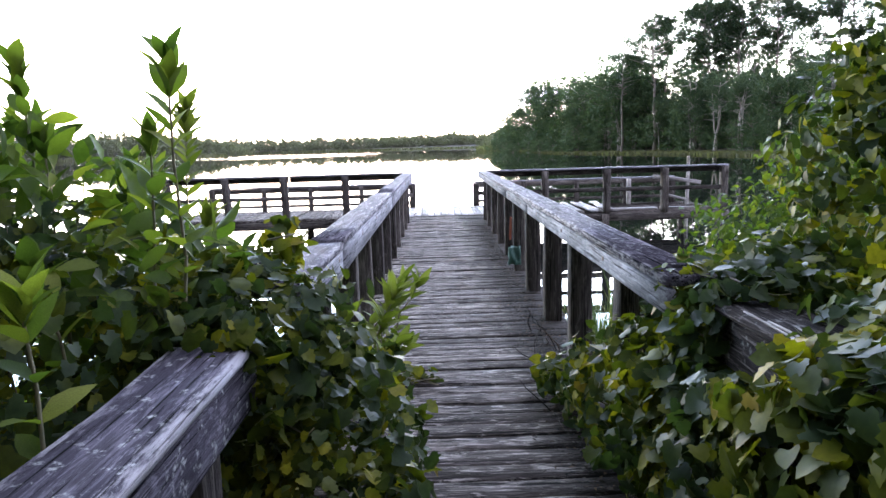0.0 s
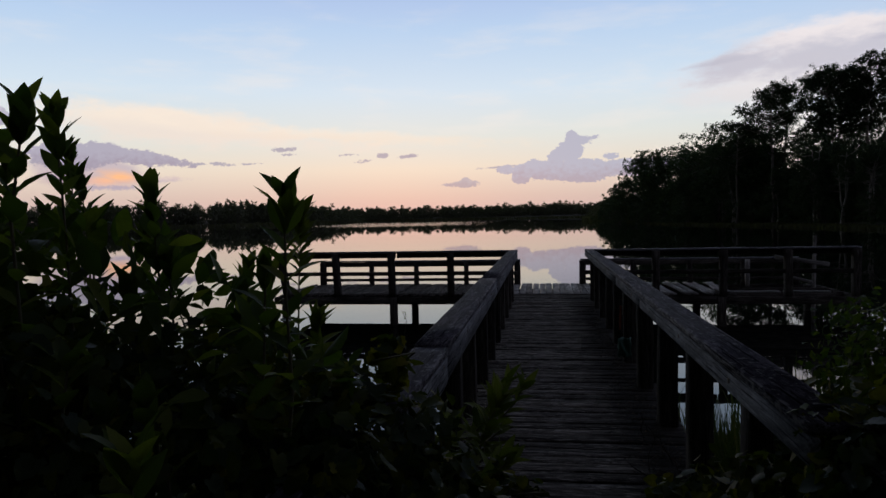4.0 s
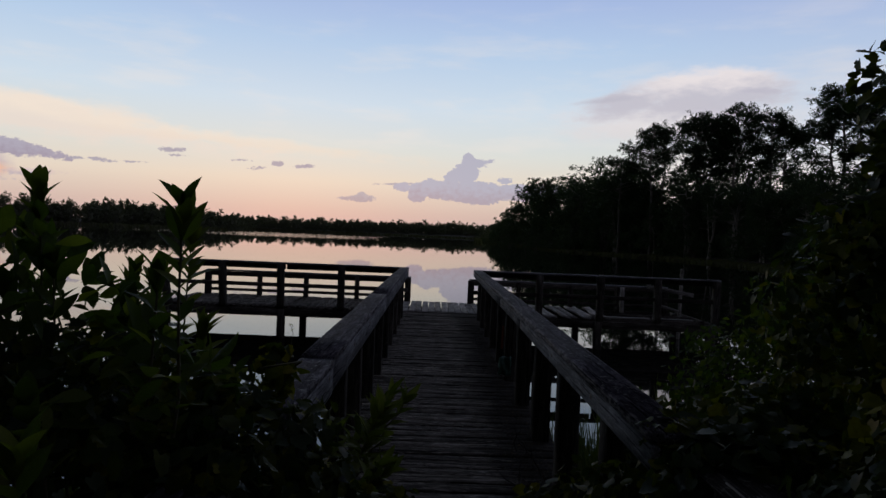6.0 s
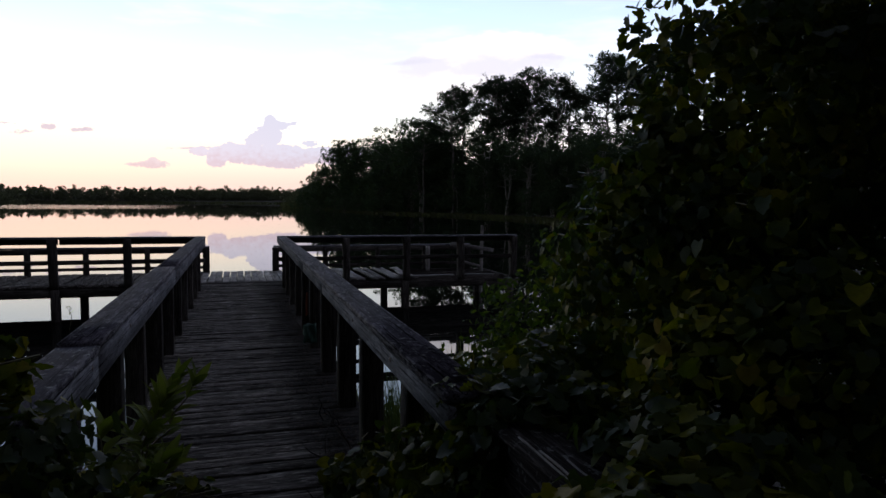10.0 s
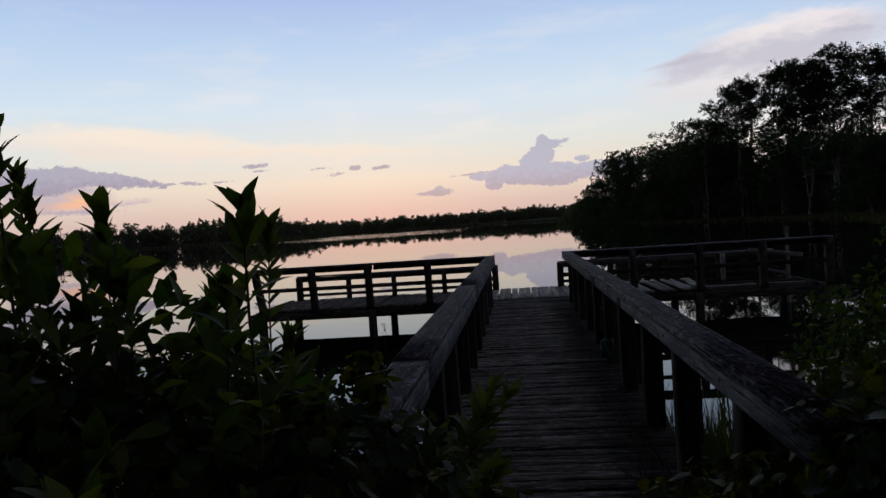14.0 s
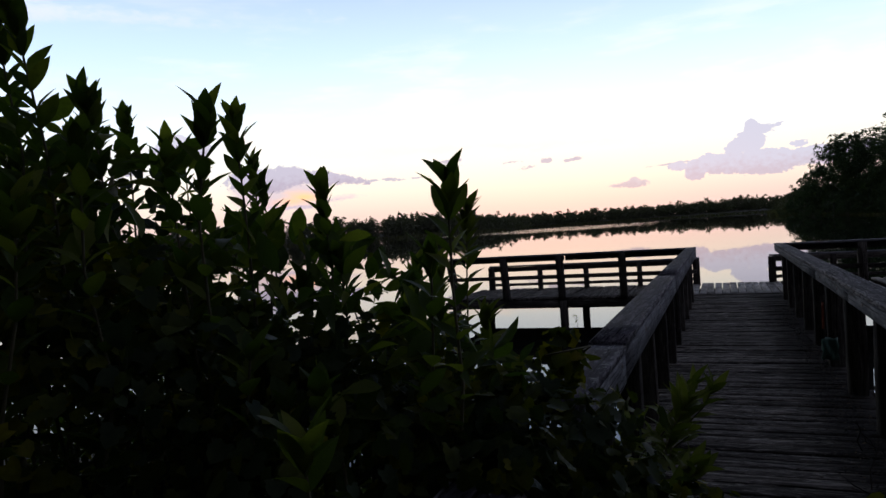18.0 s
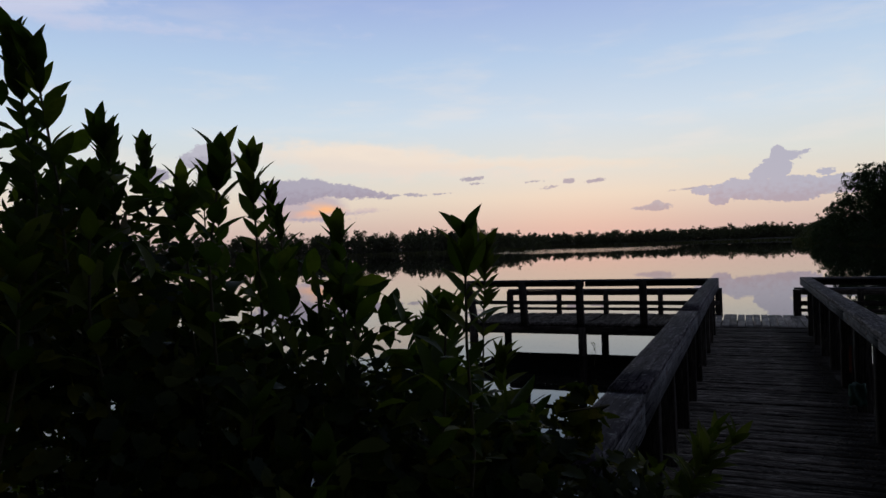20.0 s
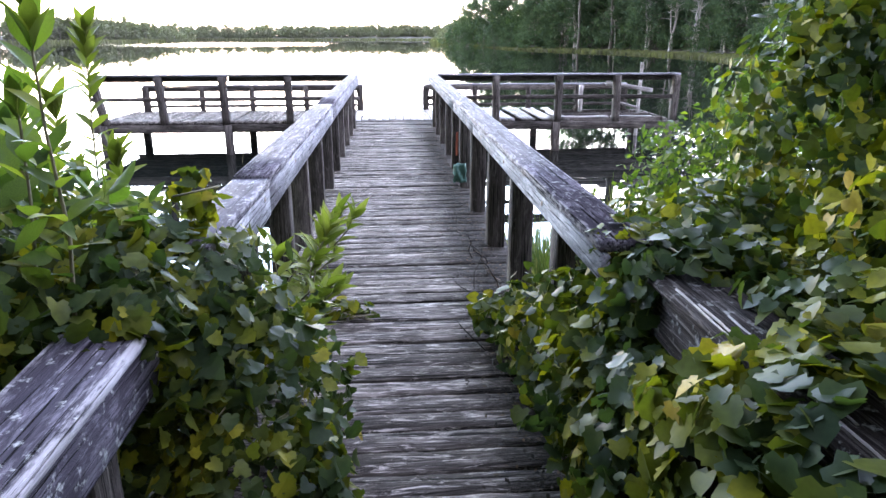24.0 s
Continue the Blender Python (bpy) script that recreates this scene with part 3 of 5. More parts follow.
def vine_leaf(seed=0):
    """A broad heart-shaped, toothed and shallowly lobed leaf, gently cupped."""
    r = np.random.RandomState(seed)
    outline = [(0.0, 0.03), (-0.15, 0.10), (-0.20, 0.30), (-0.10, 0.46), (-0.03, 0.44), (0.09, 0.59), (0.17, 0.50), (0.33, 0.61), (0.41, 0.48), (0.57, 0.48), (0.65, 0.34), (0.83, 0.24), (1.0, 0.0)]
    left = [(x + r.uniform(-.012, .012), y * r.uniform(0.94, 1.06)) for x, y in outline]
    right = [(x + r.uniform(-.012, .012), -y * r.uniform(0.94, 1.06)) for x, y in outline]
    mid = [(x, 0) for x in (0.0, 0.02, 0.05, 0.09, 0.13, 0.19, 0.27, 0.37, 0.47, 0.58, 0.70, 0.85, 1.0)]
    tip = r.uniform(0.05, 0.25)

    def high(x, y):
        return 0.30 * y * y - tip * max(x, 0) ** 2 + 0.05 * abs(y) + 0.035 * math.sin(9 * x + 11 * abs(y) + 6 * tip)
    verts = [(x, y, high(x, y)) for x, y in mid] + [(x, y, high(x, y)) for x, y in left] + [(x, y, high(x, y)) for x, y in right]
    n = len(mid)
    faces = []
    for i in range(n - 1):
        faces += [(i, i + 1, n + i + 1, n + i), (i + 1, i, 2 * n + i, 2 * n + i + 1)]
    return np.array(verts), np.array(faces)


def simple_leaf(width=0.5):
    return np.array([(0, 0, 0), (0.45, width / 2, 0.07), (1, 0, -0.06), (0.45, -width / 2, 0.07)]), np.array([(0, 1, 2, 3)])


def clump(seed, leaves=11, width=0.55, flat=1.0):
    """A tuft of loose leaves inside a ball of radius about one."""
    r = np.random.RandomState(seed)
    d = r.normal(size=(leaves, 3))
    d /= np.linalg.norm(d, axis=1)[:, None]
    p = d * r.uniform(0.1, 0.8, leaves)[:, None]
    p[:, 2] *= flat
    R = rotations(r.uniform(0, 6.3, leaves), r.uniform(-1.2, 1.2, leaves), r.uniform(-1.2, 1.2, leaves))
    return scatter(simple_leaf(width), p, R, r.uniform(0.45, 0.8, leaves))


# ---- ground and lake ----
WATER_Z = -0.65
LAKE = [(-70, 5.0), (-9, 6.6), (-1.2, 6.0), (1.2, 6.0), (4.0, 8.0), (7.5, 11.0), (16, 20), (29, 45), (38, 78), (35, 104), (26, 132), (18, 232), (30, 420), (40, 560),
        (-150, 600), (-215, 560), (-150, 430), (-105, 330), (-125, 270), (-230, 220), (-300, 120)]


def lake_distance(px, py):
    """Distance to the shore line, positive on land."""
    poly = np.array(LAKE, dtype=float)
    a, b = poly, np.roll(poly, -1, axis=0)
    best = np.full(px.shape, 1e9)
    inside = np.zeros(px.shape, dtype=bool)
    for (ax, ay), (bx, by) in zip(a, b):
        dx, dy = bx - ax, by - ay
        t = np.clip(((px - ax) * dx + (py - ay) * dy) / (dx * dx + dy * dy), 0, 1)
        best = np.minimum(best, np.hypot(px - ax - t * dx, py - ay - t * dy))
        cross = (ay > py) != (by > py)
        at_x = ax + (py - ay) * dx / (dy if abs(dy) > 1e-9 else 1e-9)
        inside ^= cross & (px < at_x)
    return np.where(inside, -best, best)


def land_height(px, py):
    d = lake_distance(px, py)
    far = np.clip(np.hypot(px, py) / 60.0, 0, 1)
    rough = 0.10 * np.sin(px * 0.9 + 1.3) * np.cos(py * 1.1) + 0.06 * np.sin(px * 2.3 + py * 1.7)
    up = WATER_Z - 0.02 + np.minimum(d * 0.14, 0.22 + 0.5 * far) + np.minimum(np.maximum(d - 4, 0) * 0.03, 2.5) * far + rough * np.clip(d / 3, 0, 1)
    return np.where(d > 0, up, WATER_Z - 0.02 + np.maximum(d * 0.25, -2.0))


def build_ground():
    radii = np.concatenate([np.linspace(0, 14, 36), np.geomspace(15, 4400, 110)])
    turns = np.linspace(0, 2 * math.pi, 241)[:-1]
    R, A = np.meshgrid(radii, turns, indexing="ij")
    px, py = R * np.sin(A), 3 + R * np.cos(A)
    verts = np.stack([px, py, land_height(px, py)], -1).reshape(-1, 3)
    n, m = len(radii), len(turns)
    i, j = np.meshgrid(np.arange(n - 1), np.arange(m), indexing="ij")
    k = (j + 1) % m
    faces = np.stack([i * m + j, i * m + k, (i + 1) * m + k, (i + 1) * m + j], -1).reshape(-1, 4)
    tagged(new("ground", mesh_of("ground", verts, faces, EARTH, True)), "dark earth bank and wooded shore round the lake", "ground", kind="structure")
    xs, ys = np.linspace(-420, 120, 28), np.linspace(2, 640, 30)
    gx, gy = np.meshgrid(xs, ys, indexing="ij")
    verts = np.stack([gx, gy, np.full(gx.shape, WATER_Z)], -1).reshape(-1, 3)
    i, j = np.meshgrid(np.arange(27), np.arange(29), indexing="ij")
    faces = np.stack([i * 30 + j, (i + 1) * 30 + j, (i + 1) * 30 + j + 1, i * 30 + j + 1], -1).reshape(-1, 4)
    tagged(new("water", mesh_of("water", verts, faces, WATER)), "still dark lake water mirroring the dusk sky", "water", kind="structure")


build_ground()

# ---- the boardwalk ----
FAR = 14.64             # where the boardwalk meets the platform
BACK = 17.0             # the platform's outer edge


def deck_z(y):
    return 0.0064 * (FAR - y)


def right_x(y):
    return 0.69 - 0.0095 * (FAR - y)


def build_boardwalk():
    walk_way = thing("boardwalk", "weathered grey timber boardwalk with gaps between worn planks", "boardwalk")
    rng = random.Random(5)
    shapes = [board_mesh("plank", 1.66, 0.1335 + 0.0008 * i, 0.038, WOOD_DECK, 300 + i, 0.009, 0.004, 16, 0.009) for i in range(10)]
    y, i = -1.0, 0
    while y < FAR - 0.05:
        lift = rng.uniform(-0.004, 0.004)
        a = (-0.83 + rng.uniform(-0.02, 0.02), y + 0.07, deck_z(y) + lift)
        m = Matrix.Translation(a) @ pose(0, 0, 0, rng.uniform(-1.6, 1.6), rng.uniform(-0.2, 0.2), rng.uniform(-0.35, 0.35))
        child("plank", shapes[(i * 7 + i // 10) % 10], walk_way, m)
        y, i = y + 0.147, i + 1
    for x in (-0.72, 0.0, 0.72):
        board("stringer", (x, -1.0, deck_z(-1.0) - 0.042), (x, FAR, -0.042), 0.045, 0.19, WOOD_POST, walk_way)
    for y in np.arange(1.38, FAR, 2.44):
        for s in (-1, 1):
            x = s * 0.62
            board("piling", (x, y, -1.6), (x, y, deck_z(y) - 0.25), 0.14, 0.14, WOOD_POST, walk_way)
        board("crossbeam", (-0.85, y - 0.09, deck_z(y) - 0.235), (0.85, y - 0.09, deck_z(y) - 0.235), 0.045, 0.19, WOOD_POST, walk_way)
    return walk_way


def bolt(parent, at, side):
    """A rusty bolt head on the inner face of a board or post."""
    v, f = tube_arrays([(0, 0, 0), (-side * 0.004, 0, 0), (-side * 0.007, 0, 0), (-side * 0.0075, 0, 0)], [0.013, 0.013, 0.010, 0.0005], 8)
    child("bolt", mesh_of("bolt", v, f, METAL), parent, parent.matrix_basis.inverted() @ Matrix.Translation(at), "rusty bolt head")


def rail_side(side):
    """One railing of the boardwalk, from the shore to the platform. side: -1 or 1."""
    far_x = (lambda y: -0.695) if side < 0 else right_x
    rail = thing("boardwalk_railing", "weathered grey boardwalk railing with a broad lichen-spotted cap", "railing", group="boardwalk railings")
    wide = 0.182

    def cap_z(y):
        return 0.945 + deck_z(y)
    deep = 0.14 if side < 0 else 0.092
    cuts = [2.62, 3.8, 7.75, FAR + 0.02] if side < 0 else [2.55, FAR + 0.02]
    for k, (a, b) in enumerate(zip(cuts, cuts[1:])):
        drop = 0.014 if (side < 0 and k == 0) else 0.0
        skew = 0.012 if (side < 0 and k == 0) else 0.0
        xa, xb = far_x(a) + side * (wide / 2 + skew), far_x(b) + side * wide / 2
        board("cap_board", (xa, a + 0.002, cap_z(a) - drop), (xb, b - 0.002, cap_z(b) - drop), wide, 0.04, WOOD_CAP, rail, warp=0.003, worn=0.006)
    joints = [2.62, 3.78, 7.8, FAR + 0.02] if side < 0 else [2.55, 6.3, 8.3, FAR + 0.02]
    spans = []
    for k, (a, b) in enumerate(zip(joints, joints[1:])):
        drop = 0.018 if (side < 0 and k == 0) else 0.009
        spans.append(board("side_board", (far_x(a) + side * 0.022, a + 0.003, cap_z(a) - 0.040 - drop), (far_x(b) + side * 0.022, b - 0.003, cap_z(b) - 0.040 - drop), 0.038, deep, WOOD_RAIL, rail, warp=0.002))
    for k in range(11):
        y = (3.64 if side < 0 else 3.46) + (1.1 if side < 0 else 1.13) * k
        if y > FAR - 0.1:
            break
        x = far_x(y) + side * 0.112
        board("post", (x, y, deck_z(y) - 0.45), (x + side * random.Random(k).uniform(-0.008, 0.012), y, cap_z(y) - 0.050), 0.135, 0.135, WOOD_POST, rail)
        held = spans[sum(y > q for q in joints[1:-1])]
        bolt(held, (far_x(y) + side * 0.004, y - 0.01, cap_z(y) - 0.085), side)
    return rail


def near_rail(side):
    """The short shoreward railing, half hidden in vines."""
    x = -0.72 if side < 0 else 0.675
    end, z = (2.07, 0.957) if side < 0 else (2.36, 0.975)
    rot = WOOD_CAP if side < 0 else WOOD_ROT_SHADED
    rail = thing("approach_railing", "rough grey railing end with a splintered cap, half buried in vines" if side < 0 else "rotten railing end with a splintered cap under vines, coloured darker for their shade", "railing", group="approach railings")
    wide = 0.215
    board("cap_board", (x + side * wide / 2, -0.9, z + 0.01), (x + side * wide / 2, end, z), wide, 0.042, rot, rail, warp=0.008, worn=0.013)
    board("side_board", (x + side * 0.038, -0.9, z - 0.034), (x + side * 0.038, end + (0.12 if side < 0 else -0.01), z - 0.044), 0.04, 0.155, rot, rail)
    if side > 0:
        for k, (a, b, off, lift) in enumerate(((1.78, 2.22, 0.014, 0.003), (1.70, 2.10, 0.024, 0.004), (1.30, 1.66, 0.018, 0.003), (1.22, 1.60, 0.030, 0.004), (0.90, 1.14, 0.020, 0.003), (1.50, 2.02, 0.066, 0.003))):
            board("splinter", (x + off, a, z + lift + 0.005), (x + off + 0.012, b, z + lift), 0.006, 0.005, WOOD_PALE, rail, "raised pale splinter", worn=0.001)
    for y in (-0.5, end - 0.12):
        board("post", (x + side * 0.125, y, -0.55), (x + side * 0.125, y, z - 0.045), 0.135, 0.135, WOOD_POST, rail)
    return rail


# ---- the platform at its end ----
def build_platform():
    deck = thing("fishing_platform", "weathered timber fishing platform on piles, planks warped and some missing", "platform")
    rng = random.Random(8)
    shapes = [board_mesh("plank", BACK - FAR - 0.03, 0.137, 0.038, WOOD_DECK, 400 + i, 0.012, 0.007, 6) for i in range(8)]
    pale = [board_mesh("plank", BACK - FAR - 0.03, 0.137, 0.038, WOOD_PALE, 420 + i, 0.012, 0.007, 6) for i in range(6)]
    x, i = -5.98, 0
    gone = {58, 61, 64} | set(range(66, 82))
    while x < 6.05:
        light = abs(x) < 0.85 or 2.0 < x < 4.0 or i in (66, 69)
        if i not in gone:
            tip = rng.uniform(-2.0, 2.0) if x > 2.0 else rng.uniform(-0.9, 0.9)
            sway = rng.uniform(-1.2, 1.2) if x > 2.0 or x < -4.5 else rng.uniform(-0.5, 0.5)
            m = Matrix.Translation((x + 0.07, FAR + 0.02, rng.uniform(-0.004, 0.006) + (0.015 if x > 2 else 0))) @ pose(0, 0, 0, tip, 0, 90 + sway)
            child("plank", (pale if light else shapes)[i % (6 if light else 8)], deck, m)
        x, i = x + 0.147, i + 1
    # boards lying loose on the far end
    for a, b in (((3.42, 14.95, 0.055), (3.62, 16.6, 0.06)), ((3.5, 14.80, 0.045), (4.56, 14.77, 0.05)), ((4.64, 14.78, 0.05), (5.5, 14.75, 0.05))):
        board("loose_board", a, b, 0.14, 0.035, WOOD_PALE, deck, "bleached loose board")
    for x0, x1 in ((-6.08, -3.42), (-3.41, -0.74), (0.74, 3.42), (3.43, 6.06)):
        board("front_beam", (x0, FAR - 0.03, -0.042), (x1, FAR - 0.03, -0.042), 0.042, 0.16, WOOD_POST, deck)
        board("back_beam", (x0, BACK + 0.0, -0.042), (x1, BACK + 0.0, -0.042), 0.042, 0.25, WOOD_POST, deck)
    for y in (FAR + 0.75, FAR + 1.55):
        board("joist", (-6.0, y, -0.042), (6.0, y, -0.042), 0.042, 0.24, WOOD_POST, deck)
    for x in (-6.04, 6.02):
        board("end_beam", (x, FAR, -0.044), (x, BACK, -0.044), 0.042, 0.16, WOOD_POST, deck)
    for x in (-5.82, -3.38, -0.85, 0.85, 3.4, 5.85):
        for y in (FAR + 0.07, BACK - 0.10):
            lean = rng.uniform(-0.03, 0.03)
            board("piling", (x + (0.06 if y > 16 and x < -1 else 0) + lean, y, -2.4), (x + (0.06 if y > 16 and x < -1 else 0), y, -0.05), 0.15, 0.15, WOOD_POST, deck)
    return deck


def front_rail(side):
    rail = thing("platform_railing", "grey timber platform railing with thick top board and one middle rail", "railing", group="platform railings")
    y, z = FAR + 0.06, 0.94
    if side < 0:
        posts = [(-5.78, 9.5), (-4.62, 3.0), (-3.40, 1.5), (-2.12, 0.3)]
        x0, x1 = -5.98, -0.70
    else:
        posts = [(2.12, 0.5), (3.43, -0.4), (4.68, 1.0), (5.93, -0.5)]
        x0, x1 = 0.70, 6.02
    for x, lean in posts:
        top = x - math.tan(radians(lean)) * 0.9
        board("post", (x, y, -0.04), (top, y, z - 0.04), 0.14, 0.14, WOOD_POST, rail)
    mid = (x0 + x1) / 2
    for a, b in ((x0, mid), (mid + 0.005, x1)):
        board("cap_board", (a, y, z), (b, y, z), 0.19, 0.038, WOOD_RAIL, rail)
        board("top_rail", (a + 0.01, y + 0.092, z - 0.039), (b - 0.01, y + 0.092, z - 0.039), 0.038, 0.11, WOOD_POST, rail)
    board("middle_rail", (x0 - 0.02, y - 0.09, 0.505), (x1, y - 0.09, 0.505), 0.038, 0.085, WOOD_POST, rail)
    return rail


def back_rail(side):
    rail = thing("low_railing", "low grey timber fishing railing along the outer edge", "railing", group="low railings")
    y, z = BACK - 0.10, 0.60
    xs = [-5.68, -4.42, -3.28, -2.03, -0.78] if side < 0 else [0.78, 1.95, 3.25, 4.45, 5.6]
    for k, x in enumerate(xs):
        w = 0.15 if k in (0, 4) else 0.11
        board("post", (x, y, -0.05), (x, y, z - 0.04), w, 0.10, WOOD_POST, rail)
    board("cap_board", (xs[0] - 0.05, y, z), (xs[-1] + 0.07, y, z), 0.15, 0.036, WOOD_RAIL, rail)
    board("top_rail", (xs[0], y - 0.075, z - 0.037), (xs[-1], y - 0.075, z - 0.037), 0.036, 0.11, WOOD_POST, rail)
    board("lower_rail", (xs[0], y - 0.075, 0.155), (xs[-1], y - 0.075, 0.155), 0.036, 0.07, WOOD_POST, rail)
    if side > 0:
        board("fallen_rail", (5.10, y - 0.2, 0.66), (6.15, y - 0.5, 0.50), 0.036, 0.10, WOOD_PALE, rail, "tilted broken rail")
        board("fallen_rail", (5.35, y - 0.3, 0.20), (5.80, y - 0.5, 0.08), 0.036, 0.06, WOOD_PALE, rail, "tilted broken rail")
        for x in (4.42, 5.3):
            board("stub_post", (x, y - 0.42, -0.03), (x, y - 0.42, 0.58), 0.09, 0.09, WOOD_PALE, rail)
    return rail


build_boardwalk()
for s in (-1, 1):
    rail_side(s)
    near_rail(s)
build_platform()
for s in (-1, 1):
    front_rail(s)
    back_rail(s)
mooring = thing("mooring_pole", "thin bleached pole standing behind the platform", "pole")
v, f = tube_arrays([(5.9, 16.7, -2.0), (5.93, 16.7, 0.2), (5.95, 16.72, 1.08)], [0.05, 0.045, 0.04], 8)
child("pole", mesh_of("pole", v, f, WOOD_PALE, True), mooring)


# ---- trees of the shore ----
def limb_path(r, start, end, bend, n=5):
    a, b = np.array(start, float), np.array(end, float)
    pts = []
    for i in range(n):
        t = i / (n - 1)
        p = a + (b - a) * t + np.array([r.uniform(-1, 1), r.uniform(-1, 1), r.uniform(-0.3, 0.3)]) * bend * math.sin(math.pi * t)
        pts.append(tuple(p))
    return pts


def pine_meshes(seed, height):
    """Trunk with limbs, and a high irregular crown of needle tufts."""
    r = np.random.RandomState(seed)
    trunk_pts = limb_path(r, (0, 0, -0.3), (r.uniform(-.6, .6), r.uniform(-.6, .6), height * 0.97), height * 0.02, 7)
    parts = [tube_arrays(trunk_pts, np.linspace(height * 0.013, height * 0.003, 7), 7)]
    tufts, sizes = [], []
    base = r.uniform(0.50, 0.62)
    for i in range(34):
        t = base + (1 - base) * 0.97 * (i / 34) ** 0.9
        h = height * t
        around = r.uniform(0, 6.283)
        u = (t - base) / (1 - base)
        reach = height * (0.05 + 0.135 * math.sin(math.pi * min(1.0, 0.18 + 0.85 * u)) * r.uniform(0.5, 1.25))
        q = min(int(t * 6), 5)
        root = np.array(trunk_pts[q]) + (np.array(trunk_pts[q + 1]) - np.array(trunk_pts[q])) * (t * 6 - q)
        tip = root + np.array([math.cos(around) * reach, math.sin(around) * reach, reach * r.uniform(0.15, 0.65)])
        parts.append(tube_arrays(limb_path(r, root, tip, reach * 0.1, 4), [0.09, 0.07, 0.05, 0.02], 4))
        for k in range(24):
            w = r.uniform(0.72, 1.10) if k > 3 else r.uniform(0.3, 0.7)
            tufts.append(root + (tip - root) * w + r.normal(size=3) * np.array([1, 1, 0.9]) * height * 0.021)
            sizes.append(height * r.uniform(0.013, 0.022))
    crowns = []
    tufts, sizes = np.array(tufts), np.array(sizes)
    for c in range(4):
        sel = np.arange(c, len(tufts), 4)
        R = rotations(r.uniform(0, 6.3, len(sel)), r.uniform(-.4, .4, len(sel)), r.uniform(-.4, .4, len(sel)))
        crowns.append(scatter(clump(seed * 7 + c, 16, 0.34, 0.6), tufts[sel], R, sizes[sel] * 1.25))
    v, f = join_arrays(parts)
    cv, cf = join_arrays(crowns)
    return mesh_of("trunk", v, f, BARK, True), mesh_of("crown", cv, cf, LEAF_PINE_MISTED)


def broadleaf_meshes(seed, height, spread, bark, low=0.12, lobes=26):
    """Several leaning stems and a crown of leaf clumps in lobes, with gaps."""
    r = np.random.RandomState(seed)
    parts, tufts, sizes = [], [], []
    for sidx in range(r.randint(1, 4)):
        top = (r.uniform(-.25, .25) * spread, r.uniform(-.25, .25) * spread, height * r.uniform(0.75, 0.92))
        pts = limb_path(r, (r.uniform(-.4, .4), r.uniform(-.4, .4), -0.3), top, height * 0.04, 6)
        parts.append(tube_arrays(pts, np.linspace(height * 0.014, height * 0.004, 6), 6))
        for i in range(12):
            t = r.uniform(max(0.25, low), 0.95)
            q = min(int(t * 5), 4)
            root = np.array(pts[q]) + (np.array(pts[q + 1]) - np.array(pts[q])) * (t * 5 - q)
            around, reach = r.uniform(0, 6.283), spread * r.uniform(0.2, 0.4)
            tip = root + np.array([math.cos(around) * reach, math.sin(around) * reach, reach * r.uniform(0.0, 0.7)])
            parts.append(tube_arrays(limb_path(r, root, tip, reach * 0.1, 4), [height * .005, height * .004, height * .003, 0.02], 4))
    for i in range(lobes):
        u = r.uniform(low, 0.95)
        rad = spread * 0.62 * math.sin(math.pi * min(0.98, 0.25 + 0.7 * u)) * r.uniform(0.35, 1.0)
        around = r.uniform(0, 6.283)
        centre = np.array([math.cos(around) * rad, math.sin(around) * rad, height * u])
        big = spread * r.uniform(0.16, 0.30)
        for k in range(38):
            d = r.normal(size=3)
            d /= np.linalg.norm(d)
            tufts.append(centre + d * big * np.array([1, 1, 0.75]) * r.uniform(0.55, 1.05))
            sizes.append(spread * r.uniform(0.040, 0.075))
    tufts, sizes = np.array(tufts), np.array(sizes)
    tufts[:, 2] = np.clip(tufts[:, 2], height * 0.03, height)
    crowns = []
    for c in range(4):
        sel = np.arange(c, len(tufts), 4)
        R = rotations(r.uniform(0, 6.3, len(sel)), r.uniform(-.6, .6, len(sel)), r.uniform(-.6, .6, len(sel)))
        crowns.append(scatter(clump(seed * 11 + c, 9, 0.62, 0.8), tufts[sel], R, sizes[sel]))
    v, f = join_arrays(parts)
    cv, cf = join_arrays(crowns)
    return mesh_of("trunk", v, f, bark, True), mesh_of("crown", cv, cf, LEAF_WOOD_MISTED)


def tree(name, meshes, label, category, group):
    ob = thing(name, label, category, group=group)
    child("trunk", meshes[0], ob)
    child("crown", meshes[1], ob)
    return ob


def ground_at(x, y):
    return float(land_height(np.array([x], float), np.array([y], float))[0])


